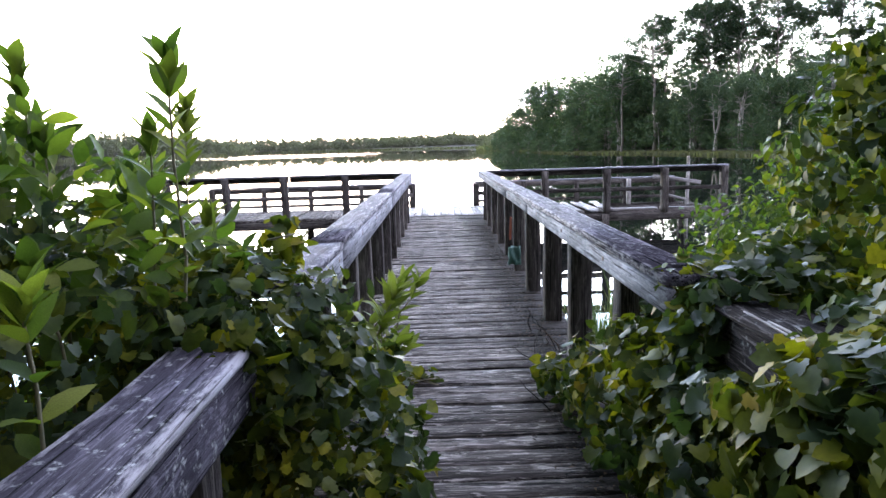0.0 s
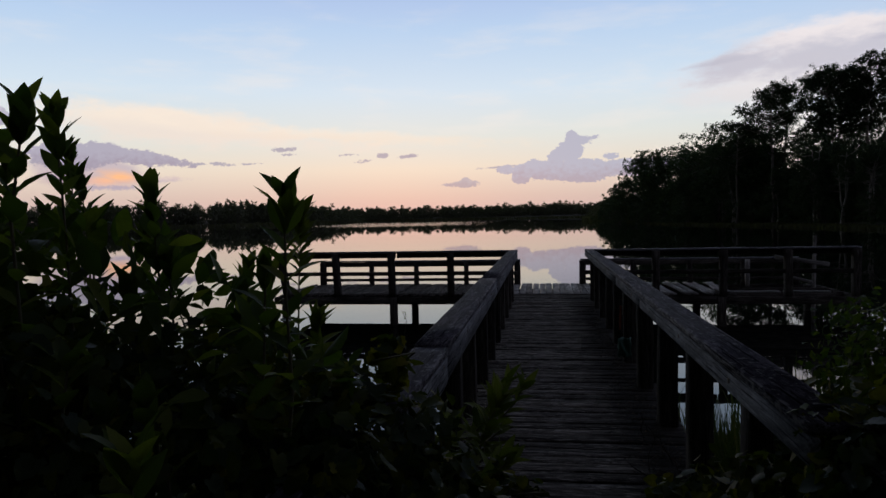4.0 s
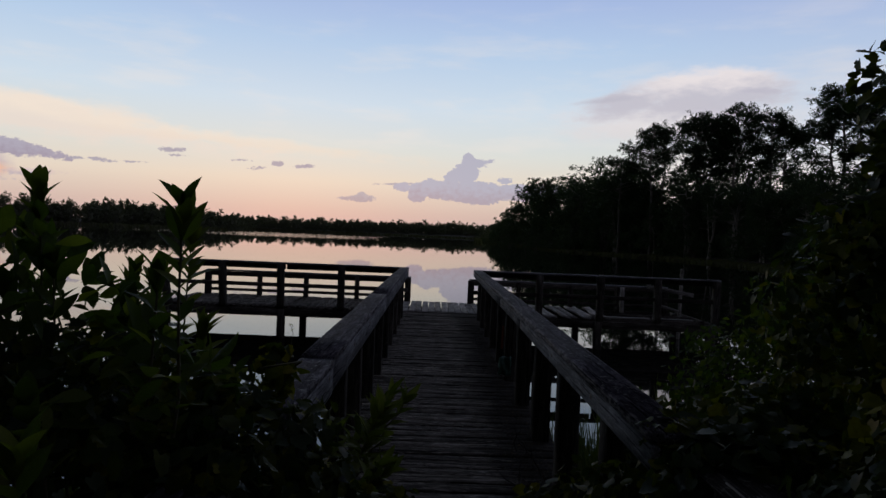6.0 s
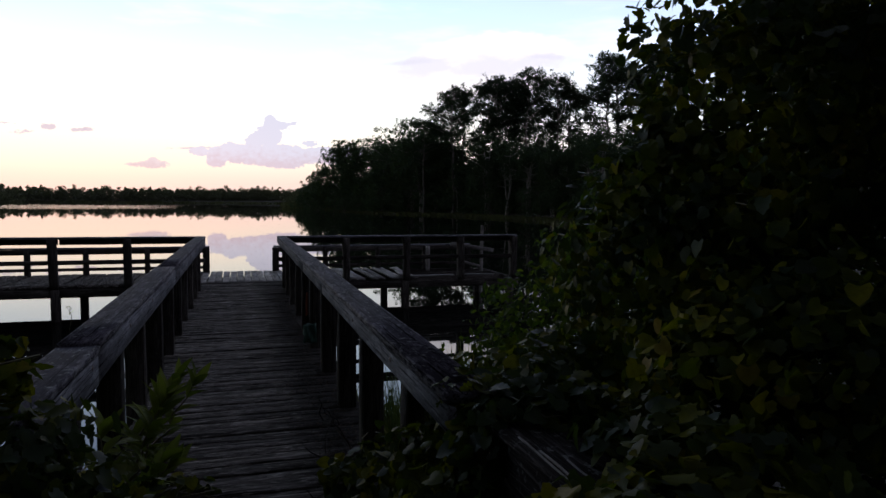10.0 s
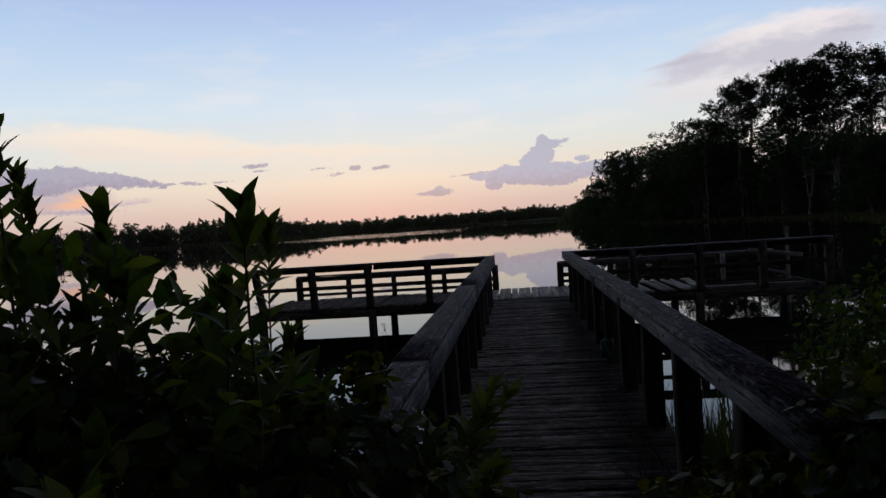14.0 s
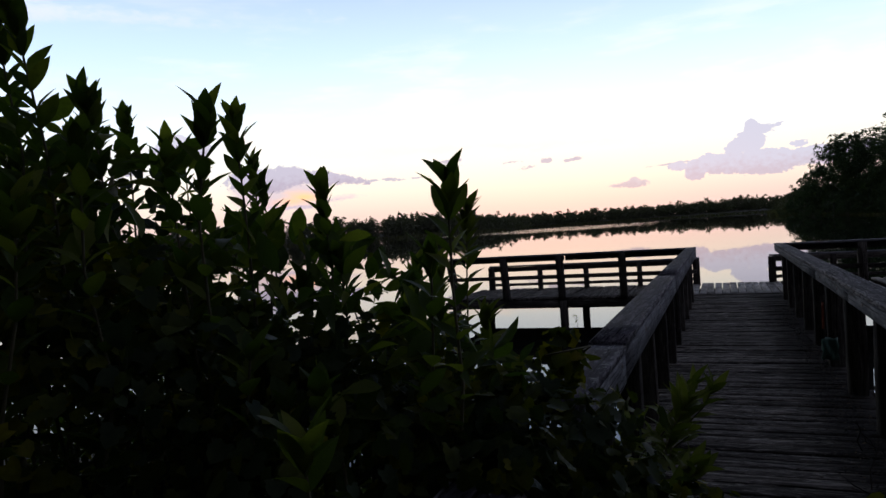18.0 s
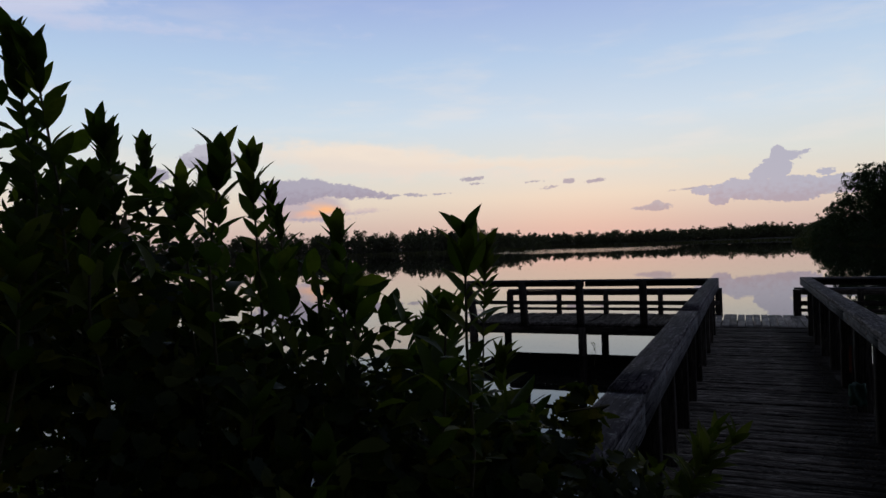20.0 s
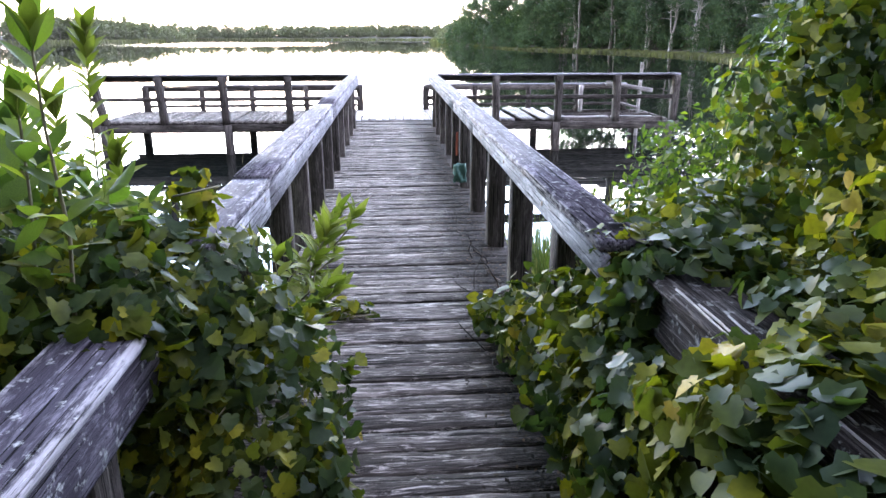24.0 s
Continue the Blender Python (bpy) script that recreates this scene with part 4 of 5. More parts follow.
def build_woods():
    rng = random.Random(21)
    pines = [pine_meshes(30 + i, 20.0) for i in range(5)]
    leafy = [broadleaf_meshes(60 + i, 12.0, 7.5, PALE_BARK if i % 2 else BARK) for i in range(6)]
    shrubs = [broadleaf_meshes(80 + i, 4.5, 4.2, BARK, 0.02, 15) for i in range(4)]
    pine_kind = [None] * 5
    leafy_kind = [None] * 6
    shrub_kind = [None] * 4

    def put(kind, store, meshes, i, x, y, size, name, label, category, group, squash=1.0):
        m = Matrix.Translation((x, y, ground_at(x, y) - 0.1)) @ pose(0, 0, 0, 0, 0, rng.uniform(0, 360)) @ Matrix.Diagonal((size * squash, size * squash, size, 1))
        if store[i] is None:
            store[i] = tree(name, meshes[i], label, category, group)
            store[i].matrix_basis = m
            return
        ob = copy_thing(store[i], m)
        ob.matrix_basis = m
    # tall pines on the skyline: place and height of the tip
    skyline = [(35.2, 110, 21.8), (38.5, 116, 21.0), (42.8, 110, 23.0), (45.5, 113, 23.0), (49.0, 110, 24.4), (52.0, 116, 22.6), (55.2, 110, 23.4), (59.0, 114, 22.0), (61.5, 104, 24.6),
               (64.8, 108, 27.4), (66.0, 96, 26.5), (70, 100, 27), (31.5, 116, 16.8), (76, 92, 27), (80, 84, 26), (84, 74, 25), (86, 64, 25), (47.2, 118, 21.5)]
    for k, (x, y, h) in enumerate(skyline):
        put("pine", pine_kind, pines, k % 5, x, y, (h + 0.3) / 20.0 * rng.uniform(0.98, 1.02), "pine_tree", "tall dark loblolly-like pine with a broken open crown", "tree", "lakeside pines", 1.05)
    # lower broad-leaved wood in front of and between them
    wood = [(21.0, 222, 7.0), (22.5, 210, 9.0), (24, 196, 12.5), (26.5, 178, 17.6), (29.5, 172, 17.0), (32.5, 166, 17.2), (33.5, 154, 18.4), (36.5, 143, 18.8), (38, 131, 18.5), (25, 186, 15),
            (28, 164, 14), (31, 150, 14.5), (29.5, 140, 12), (33, 134, 14), (48, 118, 14), (54, 112, 14.5), (58, 106, 13.5), (63, 100, 14), (67, 94, 14), (70, 86, 13), (72, 78, 13), (52, 98, 12), (57, 90, 12)]
    for k in range(54):
        t = k / 53
        shore = np.array([(27, 138), (34, 110), (39.5, 84), (35, 60), (27, 40)])
        s = t * 4
        q = min(int(s), 3)
        base = shore[q] + (shore[q + 1] - shore[q]) * (s - q)
        off = rng.uniform(2.5, 13.0) if t < 0.55 else rng.uniform(6, 16)
        bx, by = base[0] + off * rng.uniform(0.75, 1.05), base[1] + off * rng.uniform(0.1, 0.55) * (1 if t < 0.5 else 0.2)
        far = math.hypot(bx, by)
        wood.append((bx, by, far * rng.uniform(0.085, 0.116)))
    for k, (x, y, h) in enumerate(wood):
        put("leafy", leafy_kind, leafy, k % 6, x, y, h / 12.0, "lakeside_tree", "dense dark-green broad-leaved tree on the far bank", "tree", "lakeside trees")
    # pale-stemmed trees at the front of the wood
    stems = [broadleaf_meshes(95 + i, 11.0, 4.0, PALE_BARK, 0.55) for i in range(3)]
    stem_kind = [None] * 3
    for k, (x, y) in enumerate([(41.0, 84), (42.0, 80.5), (40.2, 90), (37.8, 101), (35.5, 109), (41.5, 75), (32.0, 119), (43, 86), (39, 95), (40, 70)]):
        put("stem", stem_kind, stems, k % 3, x, y, rng.uniform(0.8, 1.05), "slender_tree", "slender pale-stemmed tree leaning at the edge of the wood", "tree", "pale lakeside trees")
    # bushes along the water's edge
    edge = [(16, 190), (17.5, 165), (21, 150), (25, 137), (28, 130), (31, 121), (34, 112), (36.5, 104), (38, 97), (39.5, 90), (40.5, 84), (41, 78), (40, 72), (38.5, 66), (37, 60), (35, 54), (32.5, 49), (30, 44), (27.5, 39)]
    edge += [((a[0] + b[0]) / 2, (a[1] + b[1]) / 2) for a, b in zip(edge, edge[1:])] + [(x + 3.5, y + 1.5) for x, y in edge[2:14]]
    for k, (x, y) in enumerate(edge):
        size = rng.uniform(0.75, 1.35)
        put("shrub", shrub_kind, shrubs, k % 4, x + rng.uniform(0.5, 2.5), y + rng.uniform(-1, 2), size, "shore_shrub", "low dark shrub at the water's edge", "shrub", "shore shrubs")


build_woods()


def far_wood(name, label, spots, height, card, mat, seed):
    """A distant belt of trees, too far to count: leaf clumps on short stems."""
    r = np.random.RandomState(seed)
    places, sizes, stems = [], [], []
    for x, y in spots:
        h = height * r.uniform(0.62, 1.0) if r.rand() < 0.88 else height * r.uniform(1.0, 1.28)
        g = ground_at(x, y)
        tall = r.rand() < 0.3
        n = 30
        for k in range(n):
            u = r.uniform(0.0, 1.0) if not tall else r.uniform(0.2, 1.0)
            w = card * 1.5 * math.sin(math.pi * min(0.95, 0.25 + 0.72 * u))
            places.append((x + r.normal() * w, y + r.normal() * w, g + h * u))
            sizes.append(card * r.uniform(0.4, 0.95))
        stems.append(tube_arrays([(x, y, g - 0.5), (x + r.uniform(-.3, .3), y, g + h * 0.9)], [0.22, 0.08], 3))
    places, sizes = np.array(places), np.array(sizes)
    out = []
    for c in range(5):
        sel = np.arange(c, len(places), 5)
        R = rotations(r.uniform(0, 6.3, len(sel)), r.uniform(-.5, .5, len(sel)), r.uniform(-.5, .5, len(sel)))
        out.append(scatter(clump(seed + c, 11, 0.95, 0.8), places[sel], R, sizes[sel]))
    cv, cf = join_arrays(out)
    ob = tagged(new(name, mesh_of(name, cv, cf, mat)), label, "woodland", kind="stuff")
    sv, sf = join_arrays(stems)
    child("trunks", mesh_of("trunks", sv, sf, BARK), ob)


rr = np.random.RandomState(4)
far_wood("far_woodland", "distant low belt of pines along the far shore", [(x, 606 + rr.uniform(0, 60) + max(0, x - 20) * -0.35) for x in np.arange(-260, 130, 0.75)], 9.8, 2.0, LEAF_FAR_HAZED, 5)
far_wood("east_woodland", "distant pines along the curving shore", [(22 + t * 18 + rr.uniform(2, 22), 236 + t * 330 + rr.uniform(-4, 4)) for t in np.linspace(0, 1, 260)], 8.0, 1.5, LEAF_FAR_HAZED, 6)
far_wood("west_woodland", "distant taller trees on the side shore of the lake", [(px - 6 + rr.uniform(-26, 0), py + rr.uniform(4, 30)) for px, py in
         [(-105 - 20 * t if t < 1 else -125 - 105 * (t - 1), 330 - 60 * t if t < 1 else 270 - 50 * (t - 1)) for t in np.linspace(-0.4, 2.0, 420)]], 8.8, 1.5, LEAF_FAR_HAZED, 7)
far_wood("south_woodland", "trees on the near side shore", [(-230 - 70 * t + rr.uniform(-20, 0), 220 - 100 * t + rr.uniform(-5, 12)) for t in np.linspace(0, 1.6, 160)], 9.0, 1.6, LEAF_FAR_HAZED, 8)

far_wood("undergrowth", "dark tangled undergrowth filling the wood behind the shore", [(base[0] + off, base[1] + off * 0.35 + rr.uniform(-2, 2)) for base, off in
         [((29 + 12 * min(t * 2, 1) - 12 * max(t * 2 - 1, 0), 134 - 96 * t), rr.uniform(9, 22)) for t in np.linspace(0, 1, 230)]], 6.0, 1.5, LEAF_WOOD_MISTED, 9)
far_wood("undergrowth", "dark tangled undergrowth on the wooded point", [(19.5 + 9 * t + rr.uniform(2, 8), 225 - 92 * t + rr.uniform(-2, 2)) for t in np.linspace(0, 1, 90)], 6.0, 1.5, LEAF_WOOD_MISTED, 10)


def reed_belt(name, label, line, per_metre, width, height, seed):
    """Pale sedge along a shore line."""
    r = np.random.RandomState(seed)
    px, py = [], []
    for a, b in zip(line, line[1:]):
        n = int(math.dist(a, b) * per_metre)
        t = r.uniform(0, 1, n)
        px.append(a[0] + (b[0] - a[0]) * t + r.uniform(-width, width, n))
        py.append(a[1] + (b[1] - a[1]) * t + r.uniform(-width, width, n))
    x, y = np.concatenate(px), np.concatenate(py)
    n = len(x)
    wide = 0.42 if width < 3 else 0.30
    tuft = (np.array([(0, -wide, 0), (0, wide, 0), (0.06, wide * 0.9, 0.6), (0.06, -wide * 0.7, 0.55), (0.16, wide * 0.3, 1.0), (0.14, -wide * 0.1, 0.95)]), np.array([(0, 1, 2, 3), (3, 2, 4, 5)]))
    R = rotations(r.uniform(0, 6.3, n), r.uniform(-0.2, 0.2, n), r.uniform(-0.1, 0.1, n))
    v, f = scatter(tuft, np.stack([x, y, np.maximum(land_height(x, y), WATER_Z) - 0.05], -1), R, r.uniform(0.7, 1.0, n) * height)
    tagged(new(name, mesh_of(name, v, f, REED)), label, "reeds", kind="stuff")


reed_belt("shore_sedge", "pale sedge strip along the wooded shore", LAKE[6:12], 120, 1.6, 0.42, 91)
reed_belt("far_sedge", "pale marsh grass along the distant shore", LAKE[11:] + LAKE[:1], 9, 4.0, 1.3, 92)


# ---- near plants ----
def small_vine_leaf(seed):
    """A lighter heart-shaped leaf for the depth of the thicket."""
    r = np.random.RandomState(seed)
    side = [(0.0, 0.03), (-0.18, 0.27), (0.02, 0.57), (0.16, 0.48), (0.35, 0.60), (0.47, 0.43), (0.66, 0.42), (1.0, 0.0)]
    mid = [(0.0, 0), (0.05, 0), (0.12, 0), (0.22, 0), (0.35, 0), (0.50, 0), (0.68, 0), (1.0, 0)]
    tip = r.uniform(0.05, 0.25)
    rows = [mid, [(x, y * r.uniform(.9, 1.1)) for x, y in side], [(x, -y * r.uniform(.9, 1.1)) for x, y in side]]
    verts = [(x, y, 0.32 * y * y - tip * max(x, 0) ** 2) for row in rows for x, y in row]
    faces = []
    for i in range(7):
        faces += [(i, i + 1, 8 + i + 1, 8 + i), (i + 1, i, 16 + i, 16 + i + 1)]
    return np.array(verts), np.array(faces)


def plain_vine_leaf(seed):
    """The plainest heart shape, for leaves deep in the thicket."""
    tip = np.random.RandomState(seed).uniform(0.05, 0.25)
    side = [(-0.10, 0.10), (-0.12, 0.40), (0.22, 0.56), (0.66, 0.38), (1.0, 0.01)]
    rows = [[(0.0, 0), (0.06, 0), (0.25, 0), (0.65, 0), (1.0, 0)], side, [(x, -y) for x, y in side]]
    verts = [(x, y, 0.3 * y * y - tip * max(x, 0) ** 2) for row in rows for x, y in row]
    faces = []
    for i in range(1, 4):
        faces += [(i, i + 1, 5 + i + 1, 5 + i), (i + 1, i, 10 + i, 10 + i + 1)]
    return np.array(verts), np.array(faces)


def frames_of(r, normals, hang=0.8):
    """Turns that lay a leaf's face along each normal, its tip hanging down."""
    n = normals / np.linalg.norm(normals, axis=1)[:, None]
    want = np.array([0, 0, -hang]) + r.normal(size=n.shape) * 0.7
    tip = want - n * np.sum(want * n, axis=1)[:, None]
    tip /= np.linalg.norm(tip, axis=1)[:, None] + 1e-9
    return np.stack([tip, np.cross(n, tip), n], -1)


def leaf_mass(r, blobs, density, size, skin=(0.72, 1.06), free=None):
    """Places, turns and sizes of leaves on the skins of overlapping lumps (centre, radii)."""
    places, normals = [], []
    for c, rad in blobs:
        c, rad = np.array(c, float), np.array(rad, float)
        a, b, d = rad
        area = 4 * math.pi * (((a * b) ** 1.6 + (a * d) ** 1.6 + (b * d) ** 1.6) / 3) ** (1 / 1.6)
        n = int(area * density)
        u = r.normal(size=(n, 3))
        u /= np.linalg.norm(u, axis=1)[:, None]
        lump = 1 + 0.16 * np.sin(u[:, 0] * 5 + c[0] * 9) * np.cos(u[:, 1] * 6 + c[1] * 7) + 0.10 * np.sin(u[:, 2] * 9 + c[2] * 5)
        p = c + u * rad * (r.uniform(*skin, n) * lump)[:, None]
        places.append(p)
        normals.append(u / rad * rad.mean() + np.array([0, -0.15, 0.5]) + r.normal(size=u.shape) * 0.9)
    p, nrm = np.concatenate(places), np.concatenate(normals)
    keep = p[:, 2] > -0.5
    if free is not None:
        keep &= ~free(p)
    # nothing grows in the dark heart of the thicket
    for c, rad in blobs:
        keep &= np.linalg.norm((p - np.array(c)) / np.array(rad), axis=1) > 0.6
    p, nrm = p[keep], nrm[keep]
    return p, frames_of(r, nrm), np.clip(np.exp(r.normal(size=len(p)) * 0.30), 0.5, 1.35) * size


SHRUB_LUMPS = [((-1.22, 2.55, 1.05), (0.34, 0.40, 0.34)), ((-1.62, 2.45, 1.28), (0.46, 0.45, 0.40)), ((-2.15, 2.15, 1.55), (0.50, 0.45, 0.50)), ((-2.75, 1.9, 1.75), (0.60, 0.50, 0.62)),
               ((-3.3, 1.8, 1.9), (0.6, 0.6, 0.7)), ((-1.0, 2.3, 1.12), (0.22, 0.25, 0.25)),
               ((-1.28, 2.45, 1.28), (0.26, 0.24, 0.20)), ((-1.55, 2.6, 1.38), (0.28, 0.26, 0.22)), ((-1.85, 2.6, 1.45), (0.30, 0.26, 0.24))]


def eye_clear(p):
    """The room the walker needs, the walkway, and the bare parts of the caps."""
    near = np.hypot(p[:, 0] + 0.2, p[:, 1] - 0.45) < 0.88
    deck = (np.abs(p[:, 0] - 0.06) < 0.26) & (p[:, 2] > 0.02)
    left_cap = (p[:, 0] > -0.96) & (p[:, 0] < -0.66) & (p[:, 2] > 0.75) & ((p[:, 1] < 1.97) | (p[:, 1] > 2.85))
    left_in = (p[:, 0] > -0.74) & (p[:, 0] < -0.50) & (p[:, 1] < 2.06) & (p[:, 2] > 0.14)
    right_cap = (p[:, 0] > 0.50) & (p[:, 0] < 0.86) & (p[:, 2] > 0.84) & (((p[:, 1] < 2.30) & (p[:, 1] > 1.82) & (p[:, 0] < 0.80)) | ((p[:, 1] < 1.48) & (p[:, 1] > 1.30) & (p[:, 0] > 0.64) & (p[:, 0] < 0.76) & (p[:, 2] > 0.92)) | ((p[:, 1] > 3.1) & (p[:, 0] > 0.5)))
    return near | deck | left_cap | left_in | right_cap


def vine(name, label, seed, blobs, density, size, singles, near_to):
    """A climbing vine: woody runners, its nearest leaves one by one, and the depth of its foliage."""
    r = np.random.RandomState(seed)
    ob = thing(name, label, "vine", group="wild vines")
    p, R, s = leaf_mass(r, blobs, density, size, free=eye_clear)
    order = np.argsort(np.linalg.norm(p - np.array(near_to), axis=1) + r.uniform(0, 0.7, len(p)))
    ones, rest = order[:singles], order[singles:]
    shapes = [mesh_of("leaf", *vine_leaf(seed + k), LEAF_VINE_ONE, True) for k in range(6)]
    for k, i in enumerate(ones):
        m = Matrix.Translation(p[i]) @ Matrix(R[i].tolist()).to_4x4() @ Matrix.Scale(float(s[i]), 4)
        child("leaf", shapes[k % 6], ob, m)
    mid = rest[:len(rest) // 3]
    deep = rest[len(rest) // 3:]
    groups = [scatter(small_vine_leaf(seed + c), p[mid[c::3]], R[mid[c::3]], s[mid[c::3]]) for c in range(3)]
    groups += [scatter(plain_vine_leaf(seed + c), p[deep[c::3]], R[deep[c::3]], s[deep[c::3]]) for c in range(3)]
    v, f = join_arrays(groups)
    child("foliage", mesh_of("foliage", v, f, LEAF_VINE, True), ob)["kind"] = "stuff"
    stems = []
    for k in range(26):
        c, rad = blobs[k % len(blobs)]
        a = np.array(c) + r.uniform(-0.8, 0.8, 3) * np.array(rad)
        b = np.array(c) + r.uniform(-0.9, 0.9, 3) * np.array(rad)
        pts = limb_path(r, a, b, 0.15, 6)
        if min(math.hypot(q[0] + 0.2, q[1] - 0.45) for q in pts) < 1.7 or eye_clear(np.array(pts)).any() or min(q[2] for q in pts) < -0.5:
            continue
        stems.append(tube_arrays(pts, np.linspace(0.0055, 0.002, 6), 5))
    v, f = join_arrays(stems)
    child("runner_tangle", mesh_of("runner_tangle", v, f, STEM, True), ob)["kind"] = "stuff"
    return ob


def shoot(r, base, tip, leaf_from, gap, size, spread=0.85):
    """An upright shoot: its stem, and the places and turns of its leaves, dense at the tip."""
    base, tip = np.array(base, float), np.array(tip, float)
    pts = limb_path(r, base, tip, 0.05, 7)
    stem = tube_arrays(pts, np.linspace(0.010, 0.003, 7), 5)
    P = np.array(pts)
    length = np.linalg.norm(tip - base)
    places, turns, sizes = [], [], []
    t, around = leaf_from, r.uniform(0, 6.28)
    axis = (tip - base) / length
    while t < 1.0:
        q = min(int(t * 6), 5)
        at = P[q] + (P[q + 1] - P[q]) * (t * 6 - q)
        u = (t - leaf_from) / (1 - leaf_from)
        for side in (0, math.pi) if t < 0.93 else (0, 1.6, 3.1, 4.7):
            w = around + side + r.uniform(-.3, .3)
            out = np.array([math.cos(w), math.sin(w), 0])
            lift = (0.35 + 1.1 * u * u) if t < 0.93 else r.uniform(1.6, 3.2)
            d = out * spread + axis * lift + np.array([0, 0, r.uniform(-.15, .15)])
            d /= np.linalg.norm(d)
            nrm = axis - d * np.dot(axis, d) + r.normal(size=3) * 0.12
            nrm -= d * np.dot(nrm, d)
            nrm /= np.linalg.norm(nrm)
            places.append(at)
            turns.append(np.stack([d, np.cross(nrm, d), nrm], -1))
            sizes.append(size * r.uniform(0.75, 1.15) * (1 - 0.12 * u))
        around += 1.57
        t += gap / length * r.uniform(0.8, 1.2) * (1.0 if t < 0.85 else 0.55)
    return stem, places, turns, sizes


def shrub(name, label, seed, shoots, singles, near_to, leaf_size=0.128, gap=0.082, width=0.44, lumps=(), single=None):
    r = np.random.RandomState(seed)
    ob = thing(name, label, "shrub")
    P, R, S = [], [], []
    for base, tip, start in shoots:
        stem, p, t, s = shoot(r, base, tip, start, gap, leaf_size)
        child("stem", mesh_of("stem", *stem, STEM, True), ob)
        P += p
        R += t
        S += s
    P, R, S = np.array(P), np.array(R), np.array(S)
    if lumps:
        q, t, s = leaf_mass(r, lumps, 100, leaf_size * 0.85, (0.5, 0.98), eye_clear)
        t = t @ rotations(np.zeros(len(q)), r.uniform(-1.7, -0.3, len(q)), r.uniform(-.6, .6, len(q)))
        P, R, S = np.concatenate([P, q]), np.concatenate([R, t]), np.concatenate([S, s])
    order = np.argsort(np.linalg.norm(P - np.array(near_to), axis=1))
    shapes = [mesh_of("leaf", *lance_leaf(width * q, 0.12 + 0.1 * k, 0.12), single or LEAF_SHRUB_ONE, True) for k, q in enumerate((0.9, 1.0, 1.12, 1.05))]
    for k, i in enumerate(order[:singles]):
        child("leaf", shapes[k % 4], ob, Matrix.Translation(P[i]) @ Matrix(R[i].tolist()).to_4x4() @ Matrix.Scale(float(S[i]), 4))
    rest = order[singles:]
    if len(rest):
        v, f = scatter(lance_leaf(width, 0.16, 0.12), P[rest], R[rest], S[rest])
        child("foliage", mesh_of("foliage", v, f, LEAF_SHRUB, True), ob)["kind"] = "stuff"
    return ob


# the shrub on the left bank, taller away from the walk
rs = random.Random(12)
left_tips = [(-0.90, 2.13, 1.785), (-0.985, 2.19, 1.60), (-1.52, 2.51, 1.82), (-1.46, 2.50, 1.62), (-1.66, 2.25, 2.05), (-1.57, 2.02, 2.04), (-2.08, 2.08, 2.16),
             (-2.22, 1.88, 2.42), (-2.05, 1.82, 2.36), (-2.2, 2.15, 2.2), (-2.42, 1.68, 2.42), (-1.9, 2.2, 2.0), (-2.6, 2.0, 2.3), (-1.75, 1.75, 1.95)]
shoots = [((x - rs.uniform(-0.1, 0.25), y + rs.uniform(-0.05, 0.3), rs.uniform(-0.3, 0.3)), (x, y, z - 0.06), 0.30) for x, y, z in left_tips]
for k in range(34):
    x = -1.05 - 2.6 * rs.random() ** 0.8
    y = 1.5 + rs.random() * 2.0
    top = min(1.18 + (-1.0 - x) * 0.62, 2.15) + rs.uniform(-0.28, 0.06)
    shoots.append(((x + rs.uniform(-0.1, 0.1), y, 0.1), (x + rs.uniform(-0.15, 0.15), y + rs.uniform(-0.15, 0.1), top), 0.25))
shrub("leafy_shrub", "tall green shrub with upright pointed leaves beside the railing", 3, shoots, 290, (-1.2, 1.9, 1.9), lumps=SHRUB_LUMPS)

# low young shoots: one by the near rail, and weeds leaning onto the deck
shrub("sapling", "young green sapling with long pointed leaves under the railing", 9,
      [((-1.04, 1.60, 0.0), (-0.985, 1.53, 1.24), 0.55), ((-1.30, 1.62, 0.0), (-1.28, 1.60, 0.95), 0.45)], 60, (-1.1, 1.6, 0.9), 0.14, 0.075, 0.40)
shrub("slender_shoot", "slender upright shoot with pale yellow-green pointed leaves behind the railing", 19,
      [((-1.48, 3.58, -0.3), (-1.41, 3.655, 1.69), 0.42), ((-1.60, 3.66, -0.3), (-1.60, 3.70, 1.40), 0.45), ((-1.36, 3.50, -0.3), (-1.30, 3.52, 1.18), 0.45)], 200, (-1.4, 3.6, 1.5), 0.15, 0.060, 0.36, single=LEAF_WEED)
weeds = []
for k in range(13):
    bx, by = -0.74 + rs.uniform(-0.06, 0.12), 4.05 + rs.uniform(-0.6, 0.75)
    weeds.append(((bx, by, 0.05), (bx + rs.uniform(0.05, 0.36), by + rs.uniform(-0.2, 0.2), rs.uniform(0.38, 0.66)), 0.15))
shrub("deck_weed", "light-green narrow-leaved weed leaning over the boardwalk planks", 15, weeds, 290, (-0.45, 4.0, 0.5), 0.20, 0.075, 0.30, single=LEAF_WEED)

